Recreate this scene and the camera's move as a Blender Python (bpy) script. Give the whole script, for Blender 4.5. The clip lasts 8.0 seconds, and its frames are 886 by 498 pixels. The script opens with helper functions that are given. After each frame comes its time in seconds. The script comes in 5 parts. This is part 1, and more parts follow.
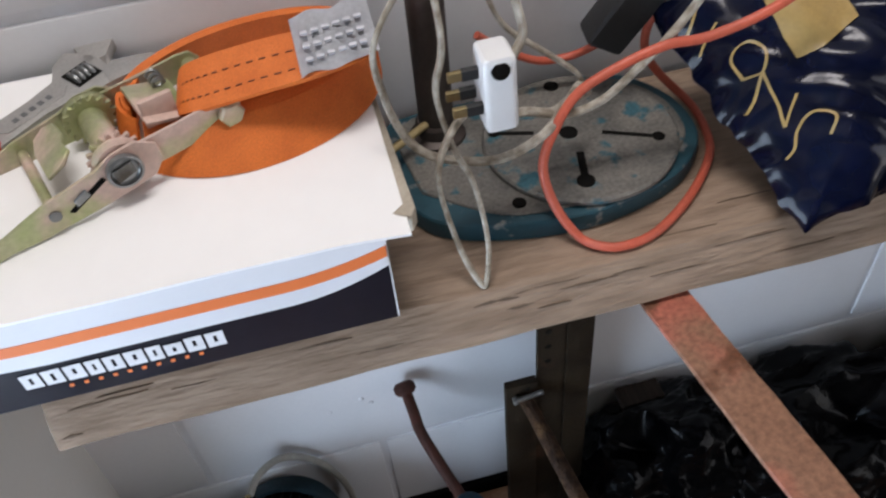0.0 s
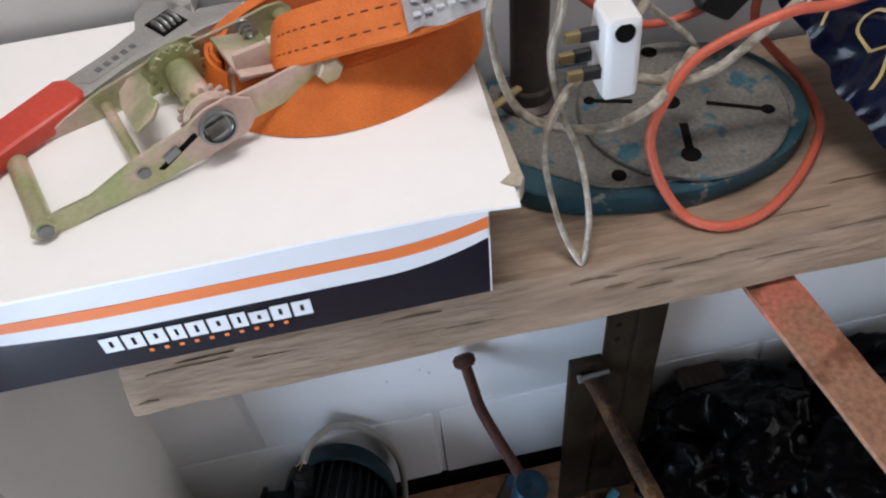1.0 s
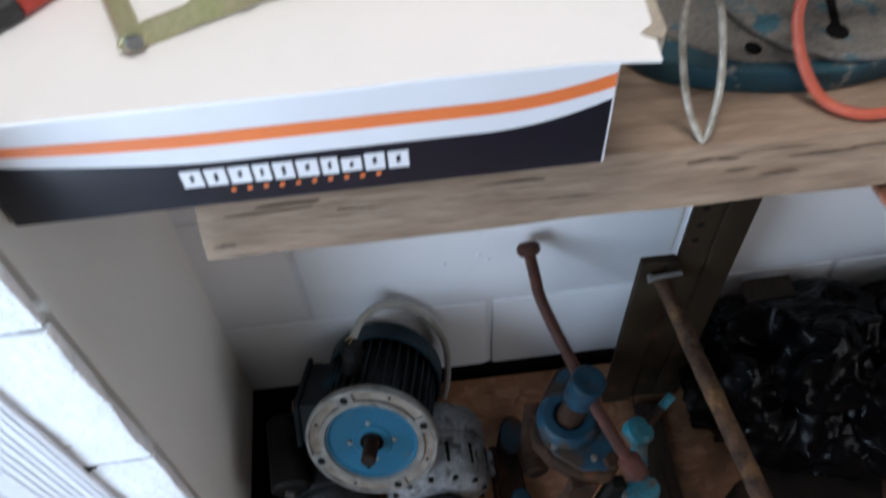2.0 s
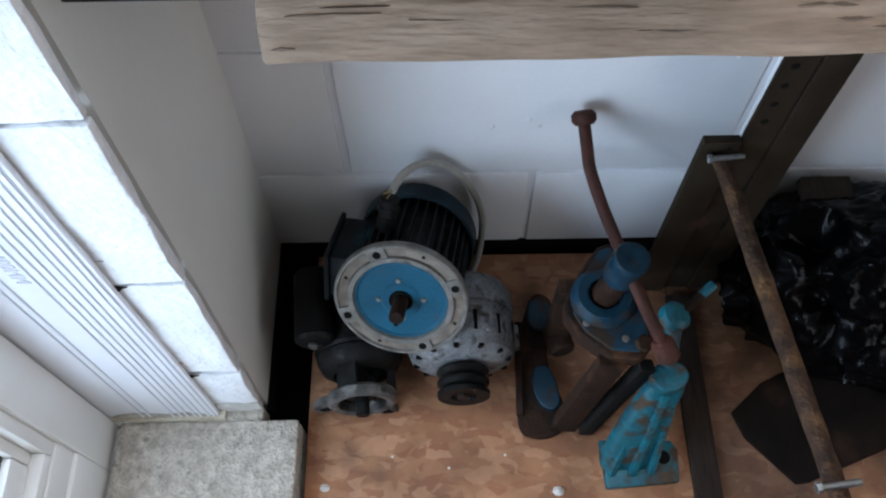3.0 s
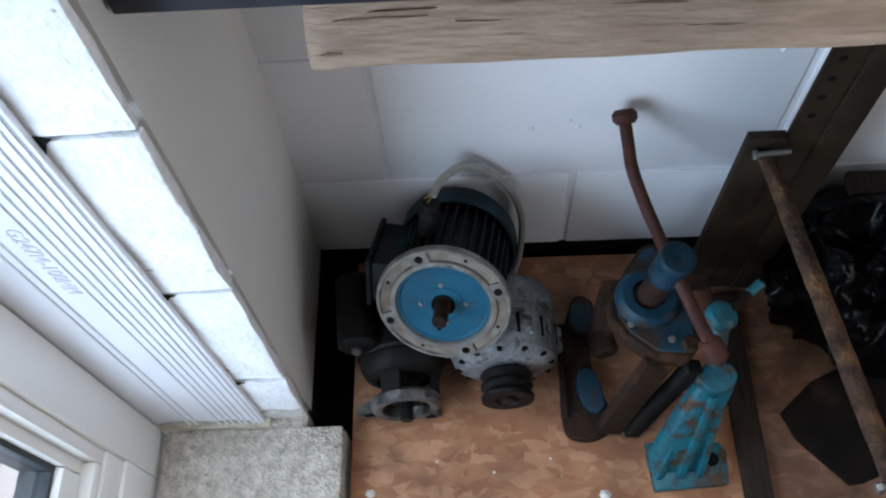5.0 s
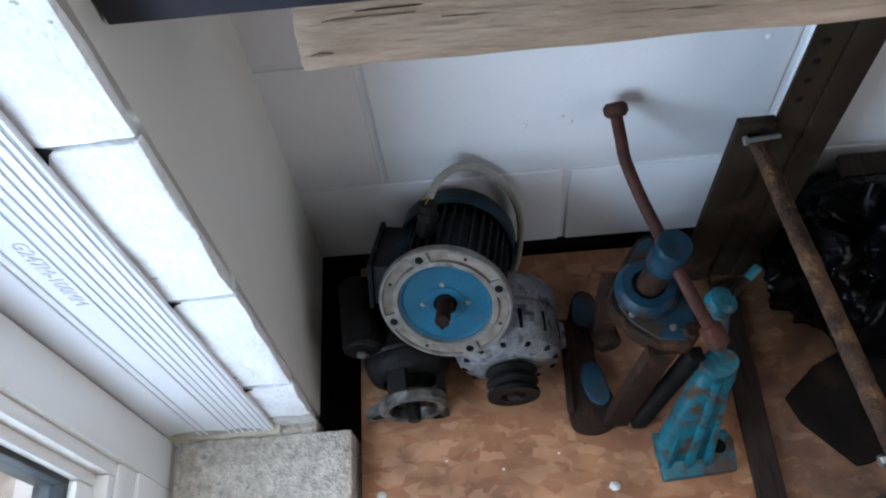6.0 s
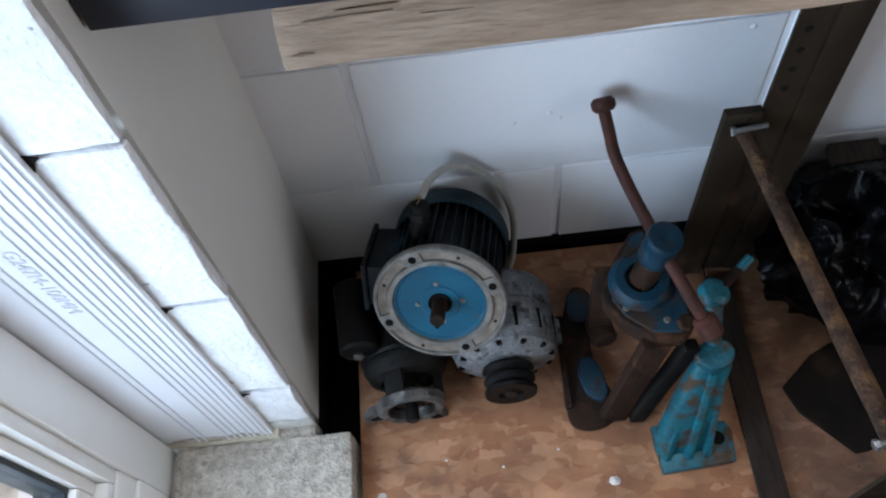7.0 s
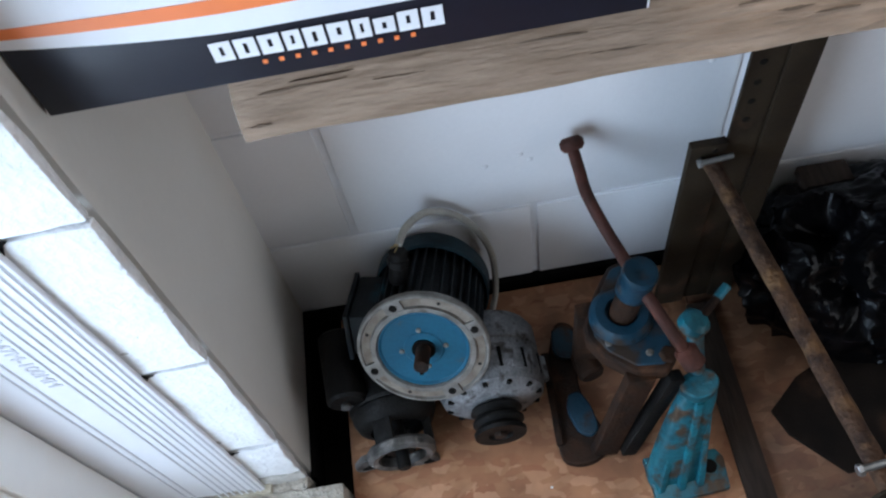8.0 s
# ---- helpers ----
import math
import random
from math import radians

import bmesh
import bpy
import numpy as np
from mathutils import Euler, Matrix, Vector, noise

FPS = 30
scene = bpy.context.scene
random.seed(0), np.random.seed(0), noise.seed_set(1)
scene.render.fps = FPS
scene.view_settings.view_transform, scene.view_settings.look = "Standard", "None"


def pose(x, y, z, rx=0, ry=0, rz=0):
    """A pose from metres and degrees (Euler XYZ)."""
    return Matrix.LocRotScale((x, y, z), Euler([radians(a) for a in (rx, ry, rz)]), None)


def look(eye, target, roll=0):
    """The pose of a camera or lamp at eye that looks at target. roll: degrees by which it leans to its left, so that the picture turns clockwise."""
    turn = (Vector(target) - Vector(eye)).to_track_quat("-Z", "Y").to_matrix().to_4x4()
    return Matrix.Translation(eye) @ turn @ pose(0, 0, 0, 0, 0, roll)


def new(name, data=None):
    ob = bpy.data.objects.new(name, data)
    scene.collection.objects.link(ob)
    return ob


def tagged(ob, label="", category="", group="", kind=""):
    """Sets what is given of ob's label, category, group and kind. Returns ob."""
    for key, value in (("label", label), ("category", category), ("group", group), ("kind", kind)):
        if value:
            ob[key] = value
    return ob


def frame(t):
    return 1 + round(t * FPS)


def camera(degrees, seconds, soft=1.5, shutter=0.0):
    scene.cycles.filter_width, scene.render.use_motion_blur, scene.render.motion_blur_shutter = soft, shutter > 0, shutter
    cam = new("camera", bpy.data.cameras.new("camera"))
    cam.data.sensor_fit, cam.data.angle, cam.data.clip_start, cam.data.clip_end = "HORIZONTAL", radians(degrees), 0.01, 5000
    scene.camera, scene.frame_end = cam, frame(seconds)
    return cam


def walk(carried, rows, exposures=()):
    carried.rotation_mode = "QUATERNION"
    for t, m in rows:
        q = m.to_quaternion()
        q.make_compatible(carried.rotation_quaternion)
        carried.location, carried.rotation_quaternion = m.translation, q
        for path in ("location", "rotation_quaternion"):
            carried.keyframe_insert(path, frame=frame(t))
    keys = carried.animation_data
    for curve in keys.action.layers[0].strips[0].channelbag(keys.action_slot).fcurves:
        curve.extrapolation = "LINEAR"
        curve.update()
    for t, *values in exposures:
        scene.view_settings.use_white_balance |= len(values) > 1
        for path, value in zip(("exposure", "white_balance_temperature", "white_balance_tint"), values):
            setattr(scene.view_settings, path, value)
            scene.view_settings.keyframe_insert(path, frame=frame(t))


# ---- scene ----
cam = camera(56.0, 8.0, soft=2.1, shutter=0.3)
PATH = [
    (0, (0.349, -0.583, 1.205), (0.574, 0.759, -0.261), -6.4),
    (0.5, (0.32, -0.569, 1.189), (0.502, 0.73, -0.321), -6.4),
    (1, (0.304, -0.548, 1.187), (0.461, 0.748, -0.328), -6.2),
    (1.5, (0.296, -0.534, 1.175), (0.452, 0.721, -0.374), -4.7),
    (1.8, (0.276, -0.529, 1.16), (0.384, 0.663, -0.443), -4.3),
    (2, (0.256, -0.534, 1.138), (0.315, 0.593, -0.512), -4.0),
    (2.2, (0.243, -0.539, 1.119), (0.282, 0.485, -0.599), -3.1),
    (3.3, (0.225, -0.55, 1.083), (0.222, 0.37, -0.693), -0.6),
    (3.5, (0.224, -0.549, 1.081), (0.219, 0.372, -0.694), -1.7),
    (4, (0.224, -0.546, 1.081), (0.209, 0.372, -0.696), -3.0),
    (4.5, (0.214, -0.546, 1.082), (0.159, 0.376, -0.692), -4.3),
    (6, (0.218, -0.566, 1.088), (0.139, 0.392, -0.666), -8.8),
    (6.5, (0.221, -0.57, 1.087), (0.134, 0.387, -0.667), -10.0),
    (7, (0.227, -0.573, 1.087), (0.146, 0.394, -0.661), -10.5),
    (7.5, (0.23, -0.571, 1.092), (0.152, 0.421, -0.644), -10.9),
    (8, (0.247, -0.564, 1.099), (0.19, 0.466, -0.614), -12.6),
]
walk(cam, [(t, look(eye, target, roll)) for t, eye, target, roll in PATH], exposures=[(0, -0.10, 6520, 15), (1.6, -0.08, 6480, 15), (2.1, -0.10, 6320, 13), (3.3, 0.03, 6230, 12), (8, 0.03, 6230, 12)])

# ---- world and light ----
world = bpy.data.worlds.new("sky")
scene.world = world
world.use_nodes = True
wn = world.node_tree.nodes
sky = wn.new("ShaderNodeTexSky")
sky.sky_type = "NISHITA"
sky.sun_disc = False
sky.sun_elevation, sky.sun_rotation = radians(48.5), radians(-19)
world.node_tree.links.new(sky.outputs[0], wn["Background"].inputs[0])
wn["Background"].inputs[1].default_value = 0.12
sun = new("sun", bpy.data.lights.new("sun", "SUN"))
sun.data.energy, sun.data.angle, sun.data.color = 4.5, radians(0.5), (1.0, 0.95, 0.88)
sun.matrix_world = look((-0.35, 1.0, 1.2), (0, 0, 0))


def area_lamp(name, eye, target, w, h, watts, color):
    lamp = new(name, bpy.data.lights.new(name, "AREA"))
    lamp.data.shape, lamp.data.size, lamp.data.size_y = "RECTANGLE", w, h
    lamp.data.energy, lamp.data.color = watts, color
    lamp.matrix_world = look(eye, target)


area_lamp("window_daylight", (-0.30, -0.68, 0.56), (1.0, -0.68, 0.60), 0.66, 0.52, 10.2, (0.63, 0.81, 1.0))
# unseen lamp overhead, added to brighten the bench top and lid
area_lamp("top_fill_lamp", (0.35, -0.18, 2.50), (0.35, -0.18, 0.0), 0.8, 0.32, 18.0, (1.0, 0.97, 0.93))

# unseen lamp from the right, added to brighten the left wall and window frame
area_lamp("side_fill_lamp", (1.97, -1.35, 1.10), (0.0, -1.0, 0.9), 0.85, 1.9, 9.5, (1.0, 0.98, 0.94))


# ---- materials ----
def mat(name, c1, c2, scale=20.0, rough=(0.5, 0.7), metal=0.0, bump=0.1, fine=300.0, stretch=(1, 1, 1), patch=None, patch_at=(0.55, 0.65), patch_scale=8.0, patch_rough=0.8, spread=(0.35, 0.65), dist=0.002, spec=0.5, grainy=0.10):
    """Two colours mixed by noise, a third in patches, fine relief."""
    m = bpy.data.materials.new(name)
    m.use_nodes = True
    nt = m.node_tree
    n, l = nt.nodes, nt.links
    b = n["Principled BSDF"]
    co = n.new("ShaderNodeTexCoord")
    mp = n.new("ShaderNodeMapping")
    mp.inputs["Scale"].default_value = stretch
    l.new(co.outputs["Object"], mp.inputs[0])

    def noise_tex(sc, detail=6):
        t = n.new("ShaderNodeTexNoise")
        t.inputs["Scale"].default_value, t.inputs["Detail"].default_value = sc, detail
        l.new(mp.outputs[0], t.inputs["Vector"])
        return t.outputs["Fac"]

    def ramp(src, lo, hi, a, z):
        r = n.new("ShaderNodeMapRange")
        r.inputs[1].default_value, r.inputs[2].default_value, r.inputs[3].default_value, r.inputs[4].default_value = lo, hi, a, z
        l.new(src, r.inputs[0])
        return r.outputs[0]

    def mix(f, a, z):
        x = n.new("ShaderNodeMix")
        x.data_type = "RGBA"
        l.new(f, x.inputs[0])
        for sock, v in ((x.inputs[6], a), (x.inputs[7], z)):
            if isinstance(v, tuple):
                sock.default_value = (*v, 1)
            else:
                l.new(v, sock)
        return x.outputs[2]

    big, small = noise_tex(scale), noise_tex(fine, 4)
    col = mix(ramp(big, spread[0], spread[1], 0, 1), c1, c2)
    speck = ramp(small, 0.3, 0.7, 1.0 - grainy, 1.0 + grainy * 0.6)
    mul = n.new("ShaderNodeVectorMath")
    mul.operation = "SCALE"
    l.new(speck, mul.inputs["Scale"])
    rsrc = ramp(big, 0.3, 0.7, rough[0], rough[1])
    if patch:
        f = ramp(noise_tex(patch_scale, 8), patch_at[0], patch_at[1], 0, 1)
        col = mix(f, col, patch)
        rr = n.new("ShaderNodeMix")
        l.new(f, rr.inputs[0])
        l.new(rsrc, rr.inputs[2])
        rr.inputs[3].default_value = patch_rough
        rsrc = rr.outputs[0]
        if metal:
            mm = ramp(f, 0, 1, metal, 0)
            l.new(mm, b.inputs["Metallic"])
    elif metal:
        b.inputs["Metallic"].default_value = metal
    l.new(col, mul.inputs[0])
    l.new(mul.outputs[0], b.inputs["Base Color"])
    l.new(rsrc, b.inputs["Roughness"])
    b.inputs["Specular IOR Level"].default_value = spec
    if bump:
        add = n.new("ShaderNodeMath")
        add.operation = "ADD"
        l.new(big, add.inputs[0])
        l.new(small, add.inputs[1])
        bp = n.new("ShaderNodeBump")
        bp.inputs["Strength"].default_value, bp.inputs["Distance"].default_value = bump, dist
        l.new(add.outputs[0], bp.inputs["Height"])
        l.new(bp.outputs[0], b.inputs["Normal"])
    return m


M_PAINT = mat("white_block_paint", (0.74, 0.75, 0.77), (0.70, 0.71, 0.73), 5, (0.55, 0.75), bump=0.12, fine=200, grainy=0.015)
M_CREAM = mat("cream_wall_paint", (0.7, 0.685, 0.64), (0.66, 0.645, 0.6), 4, (0.6, 0.8), bump=0.1, fine=160, grainy=0.015)
M_MORTAR = mat("painted_mortar", (0.70, 0.72, 0.76), (0.66, 0.67, 0.69), 30, (0.7, 0.9), bump=0.2, fine=300, grainy=0.03)
M_REVEAL = mat("reveal_block_paint", (0.80, 0.81, 0.82), (0.74, 0.75, 0.76), 30, (0.6, 0.8), bump=0.7, fine=140, patch=(0.42, 0.40, 0.37), patch_at=(0.69, 0.73), patch_scale=85, grainy=0.05, dist=0.004)
M_MORTARBED = mat("sandy_mortar", (0.46, 0.41, 0.31), (0.60, 0.55, 0.44), 40, (0.85, 0.95), bump=0.8, fine=300, dist=0.004)
M_BAREBLOCK = mat("bare_block", (0.48, 0.46, 0.42), (0.62, 0.60, 0.56), 60, (0.85, 0.95), bump=0.8, fine=350)
M_CLOSER = mat("closer_plastic", (0.80, 0.81, 0.84), (0.76, 0.77, 0.80), 5, (0.35, 0.5), bump=0.03, fine=100, grainy=0.01)
M_GROOVESHADE = mat("closer_groove_shade", (0.56, 0.57, 0.62), (0.5, 0.51, 0.56), 5, (0.5, 0.6), bump=0)
M_UPVC = mat("upvc_white", (0.86, 0.85, 0.82), (0.82, 0.81, 0.78), 4, (0.3, 0.45), bump=0.02, fine=60, grainy=0.01)
M_CONCRETE = mat("rough_concrete", (0.40, 0.36, 0.305), (0.60, 0.56, 0.485), 75, (0.85, 0.95), bump=1.0, fine=240, patch=(0.30, 0.28, 0.245), patch_at=(0.60, 0.70), patch_scale=90, dist=0.007, grainy=0.2)
# dirty floor taken near black: shade of the gap beside the board is in it
M_FLOORSHADE = mat("dirty_shaded_floor", (0.003, 0.0027, 0.0025), (0.008, 0.007, 0.006), 9, (0.85, 0.95), bump=0.4, fine=150, spec=0.06)
M_GAPSHADE = mat("black_gap_shade", (0.002, 0.002, 0.002), (0.005, 0.0045, 0.0045), 14, (0.7, 0.85), bump=0.3, fine=90, spec=0.08)
M_RUST = mat("dark_rust", (0.012, 0.007, 0.005), (0.032, 0.015, 0.008), 45, (0.7, 0.9), bump=0.6, fine=220, patch=(0.058, 0.026, 0.013), patch_at=(0.56, 0.68), patch_scale=30, spec=0.15)
M_RUSTROD = mat("rusty_rod", (0.060, 0.030, 0.015), (0.024, 0.013, 0.009), 55, (0.7, 0.9), bump=0.9, fine=240, patch=(0.105, 0.056, 0.024), patch_at=(0.53, 0.66), patch_scale=38, spec=0.2, grainy=0.3, dist=0.004)
M_ANGLE = mat("brown_steel_angle", (0.014, 0.0095, 0.006), (0.026, 0.018, 0.010), 25, (0.55, 0.8), bump=0.25, fine=240, patch=(0.06, 0.03, 0.018), patch_at=(0.58, 0.7), patch_scale=22, spec=0.15)
M_REDRUST = mat("red_primer_rust", (0.42, 0.120, 0.075), (0.27, 0.135, 0.080), 11, (0.65, 0.85), bump=0.5, fine=240, patch=(0.15, 0.055, 0.024), patch_at=(0.54, 0.62), patch_scale=24, grainy=0.3, spread=(0.44, 0.58), dist=0.003)
M_HANDLE = mat("rusty_handle", (0.065, 0.021, 0.014), (0.038, 0.016, 0.012), 50, (0.55, 0.75), bump=0.4, fine=250, spec=0.2)
M_BLUE = mat("blue_machine_paint", (0.002, 0.020, 0.036), (0.003, 0.032, 0.056), 18, (0.35, 0.6), bump=0.3, fine=200, patch=(0.026, 0.016, 0.010), patch_at=(0.52, 0.62), patch_scale=26, spec=0.3)
M_DISCBLUE = mat("bright_blue_paint", (0.003, 0.066, 0.115), (0.006, 0.086, 0.145), 20, (0.45, 0.6), bump=0.1, fine=200, patch=(0.05, 0.07, 0.08), patch_at=(0.6, 0.72), patch_scale=60, spec=0.3)
M_TEAL = mat("teal_paint_rusty", (0.006, 0.110, 0.145), (0.005, 0.055, 0.075), 22, (0.4, 0.6), bump=0.5, fine=160, patch=(0.050, 0.030, 0.016), patch_at=(0.52, 0.64), patch_scale=42, spec=0.35, grainy=0.3)
M_STANDBLUE = mat("drill_stand_paint", (0.006, 0.048, 0.07), (0.009, 0.062, 0.085), 22, (0.4, 0.6), bump=0.2, fine=200, patch=(0.22, 0.22, 0.21), patch_at=(0.60, 0.66), patch_scale=50)
M_STANDTOP = mat("worn_cast_iron", (0.12, 0.118, 0.108), (0.215, 0.2, 0.175), 25, (0.45, 0.65), metal=0.35, bump=0.35, fine=300, patch=(0.03, 0.11, 0.14), patch_at=(0.56, 0.63), patch_scale=45, grainy=0.3)
M_COLUMN = mat("brown_column", (0.05, 0.039, 0.034), (0.075, 0.058, 0.05), 25, (0.4, 0.6), metal=0.5, bump=0.15, fine=200)
M_ALU = mat("cast_aluminium", (0.25, 0.24, 0.22), (0.15, 0.14, 0.125), 40, (0.45, 0.65), metal=0.6, bump=0.3, fine=300, patch=(0.07, 0.055, 0.04), patch_at=(0.54, 0.68), patch_scale=30)
M_ALTERN = mat("oxidised_alloy", (0.13, 0.135, 0.14), (0.26, 0.265, 0.27), 60, (0.5, 0.7), metal=0.4, bump=0.6, fine=350, patch=(0.05, 0.045, 0.04), patch_at=(0.55, 0.66), patch_scale=55, grainy=0.3)
M_BLACKIRON = mat("oily_black_iron", (0.003, 0.003, 0.003), (0.008, 0.0075, 0.007), 30, (0.4, 0.65), bump=0.4, fine=250, spec=0.14)
M_MOTORBODY = mat("dirty_motor_casing", (0.008, 0.013, 0.016), (0.005, 0.006, 0.007), 25, (0.5, 0.7), bump=0.3, fine=250, patch=(0.02, 0.06, 0.085), patch_at=(0.58, 0.68), patch_scale=18, spec=0.2)
M_MOTORBLUE = mat("dirty_blue_casing", (0.008, 0.032, 0.046), (0.01, 0.022, 0.028), 25, (0.5, 0.7), bump=0.3, fine=250, spec=0.2)
M_BINBAG = mat("black_bin_bag", (0.001, 0.001, 0.0013), (0.002, 0.002, 0.0024), 26, (0.14, 0.24), bump=0.25, fine=110, spec=0.10, dist=0.004, stretch=(1.0, 0.5, 1.6))
M_NAVYBAG = mat("navy_plastic", (0.0015, 0.0025, 0.011), (0.0025, 0.005, 0.022), 9, (0.14, 0.24), bump=0.12, fine=70, spec=0.28)
M_GOLDPRINT = mat("gold_print", (0.42, 0.285, 0.1), (0.36, 0.24, 0.085), 20, (0.3, 0.4), bump=0)
M_CARD = mat("white_card", (0.90, 0.895, 0.885), (0.88, 0.875, 0.865), 5, (0.5, 0.6), bump=0.03, fine=60, grainy=0.01)
M_CARDNAVY = mat("navy_card", (0.006, 0.007, 0.014), (0.009, 0.01, 0.018), 9, (0.3, 0.42), bump=0.04, fine=120, spec=0.3)
M_CARDORANGE = mat("orange_print", (0.80, 0.20, 0.05), (0.76, 0.18, 0.045), 9, (0.45, 0.55), bump=0.03, fine=120, grainy=0.01)
M_CARDWHITE = mat("white_print", (0.72, 0.72, 0.74), (0.68, 0.68, 0.70), 12, (0.5, 0.6), bump=0, grainy=0.01)
M_CARDRAW = mat("raw_card_edge", (0.45, 0.40, 0.32), (0.38, 0.33, 0.26), 30, (0.8, 0.9), bump=0.2)
M_WEB = mat("orange_webbing", (0.72, 0.17, 0.02), (0.62, 0.14, 0.018), 40, (0.6, 0.75), bump=0.5, fine=900, dist=0.0008, grainy=0.16)
M_STITCH = mat("dark_stitching", (0.20, 0.06, 0.02), (0.14, 0.04, 0.02), 60, (0.7, 0.8), bump=0)
M_LABEL = mat("silver_label", (0.62, 0.64, 0.68), (0.54, 0.56, 0.60), 60, (0.4, 0.5), bump=0.2, fine=300)
M_ZINC = mat("yellow_zinc_steel", (0.47, 0.44, 0.30), (0.40, 0.46, 0.20), 20, (0.28, 0.42), metal=0.55, bump=0.08, fine=250, patch=(0.60, 0.43, 0.36), patch_at=(0.48, 0.60), patch_scale=14, patch_rough=0.4, grainy=0.12)
M_ZINCGREY = mat("zinc_bolt", (0.3, 0.31, 0.31), (0.22, 0.225, 0.225), 50, (0.3, 0.45), metal=0.85, bump=0.1)
M_WRENCH = mat("satin_steel", (0.52, 0.505, 0.48), (0.45, 0.44, 0.42), 20, (0.35, 0.5), metal=0.7, bump=0.1, fine=400)
M_REDGRIP = mat("red_grip", (0.60, 0.06, 0.035), (0.52, 0.05, 0.03), 20, (0.4, 0.5), bump=0.1)
M_BLACKGRIP = mat("black_rubber", (0.015, 0.015, 0.016), (0.03, 0.03, 0.03), 30, (0.45, 0.65), bump=0.15)
M_BRASS = mat("brass_pin", (0.42, 0.33, 0.17), (0.34, 0.26, 0.13), 60, (0.35, 0.5), metal=0.8, bump=0.1)
M_PLUG = mat("white_plug_plastic", (0.80, 0.80, 0.80), (0.74, 0.74, 0.74), 20, (0.3, 0.4), bump=0.05, grainy=0.01)
M_CORD = mat("grey_clear_cord", (0.20, 0.165, 0.12), (0.46, 0.42, 0.35), 120, (0.3, 0.45), bump=0.3, fine=500)
M_REDCORD = mat("red_cord", (0.58, 0.11, 0.06), (0.50, 0.10, 0.055), 40, (0.4, 0.55), bump=0.1)
M_MOTORCORD = mat("grey_motor_cord", (0.30, 0.29, 0.26), (0.36, 0.35, 0.31), 60, (0.45, 0.6), bump=0.15)
# near-black inlay colour: the shade inside holes, slots, vents and gaps
M_HOLESHADE = mat("recess_shade", (0.004, 0.0035, 0.003), (0.006, 0.0055, 0.005), 40, (0.8, 0.9), bump=0, spec=0.1)
M_GASKET = mat("rubber_gasket", (0.02, 0.025, 0.028), (0.03, 0.035, 0.038), 40, (0.5, 0.6), bump=0)
M_PRINT = mat("grey_stamp_ink", (0.60, 0.60, 0.64), (0.64, 0.64, 0.68), 60, (0.5, 0.6), bump=0)
M_RUBBLE = mat("rubble_stone", (0.22, 0.18, 0.15), (0.40, 0.37, 0.34), 18, (0.8, 0.95), bump=0.6, fine=120)
M_GRAVEL = mat("outdoor_gravel", (0.55, 0.52, 0.47), (0.30, 0.27, 0.24), 22, (0.85, 0.95), bump=0.9, fine=90)
M_DARKWALL = mat("bare_grey_block", (0.38, 0.37, 0.35), (0.31, 0.30, 0.285), 8, (0.8, 0.95), bump=0.3, fine=120)
M_CREAMGREY = mat("grey_wall_paint", (0.66, 0.65, 0.62), (0.60, 0.59, 0.56), 5, (0.7, 0.85), bump=0.1, fine=150)
M_GRIME = mat("brown_grime", (0.12, 0.090, 0.062), (0.23, 0.20, 0.165), 45, (0.7, 0.9), bump=0.3, fine=300)
M_DIRTYALU = mat("grimy_alloy", (0.12, 0.115, 0.11), (0.03, 0.028, 0.026), 60, (0.45, 0.65), metal=0.4, bump=0.5, fine=240, patch=(0.20, 0.185, 0.17), patch_at=(0.60, 0.70), patch_scale=70)


def wood(name, c1, c2, c3, axis_scale, rough, bump):
    """Weathered timber: long grain with dark splits."""
    m = mat(name, c1, c2, 16, rough, bump=bump, fine=40, grainy=0.15, stretch=axis_scale, patch=c3, patch_at=(0.66, 0.80), patch_scale=9, dist=0.003, spec=0.2)
    return m


M_PLANK = wood("weathered_plank", (0.35, 0.258, 0.190), (0.262, 0.188, 0.134), (0.205, 0.145, 0.102), (1.0, 5.5, 7.0), (0.75, 0.9), 0.9)
M_DARKPLATE = mat("shaded_black_sheet", (0.004, 0.003, 0.0025), (0.011, 0.0075, 0.0055), 20, (0.7, 0.85), bump=0.3, spec=0.08, patch=(0.030, 0.016, 0.010), patch_at=(0.58, 0.70), patch_scale=14)
M_SPLIT = mat("dark_split", (0.15, 0.105, 0.072), (0.11, 0.076, 0.052), 60, (0.85, 0.95), bump=0.3)
M_BATTEN = wood("dark_batten", (0.026, 0.016, 0.011), (0.015, 0.010, 0.007), (0.045, 0.030, 0.020), (9, 1, 9), (0.7, 0.9), 0.4)


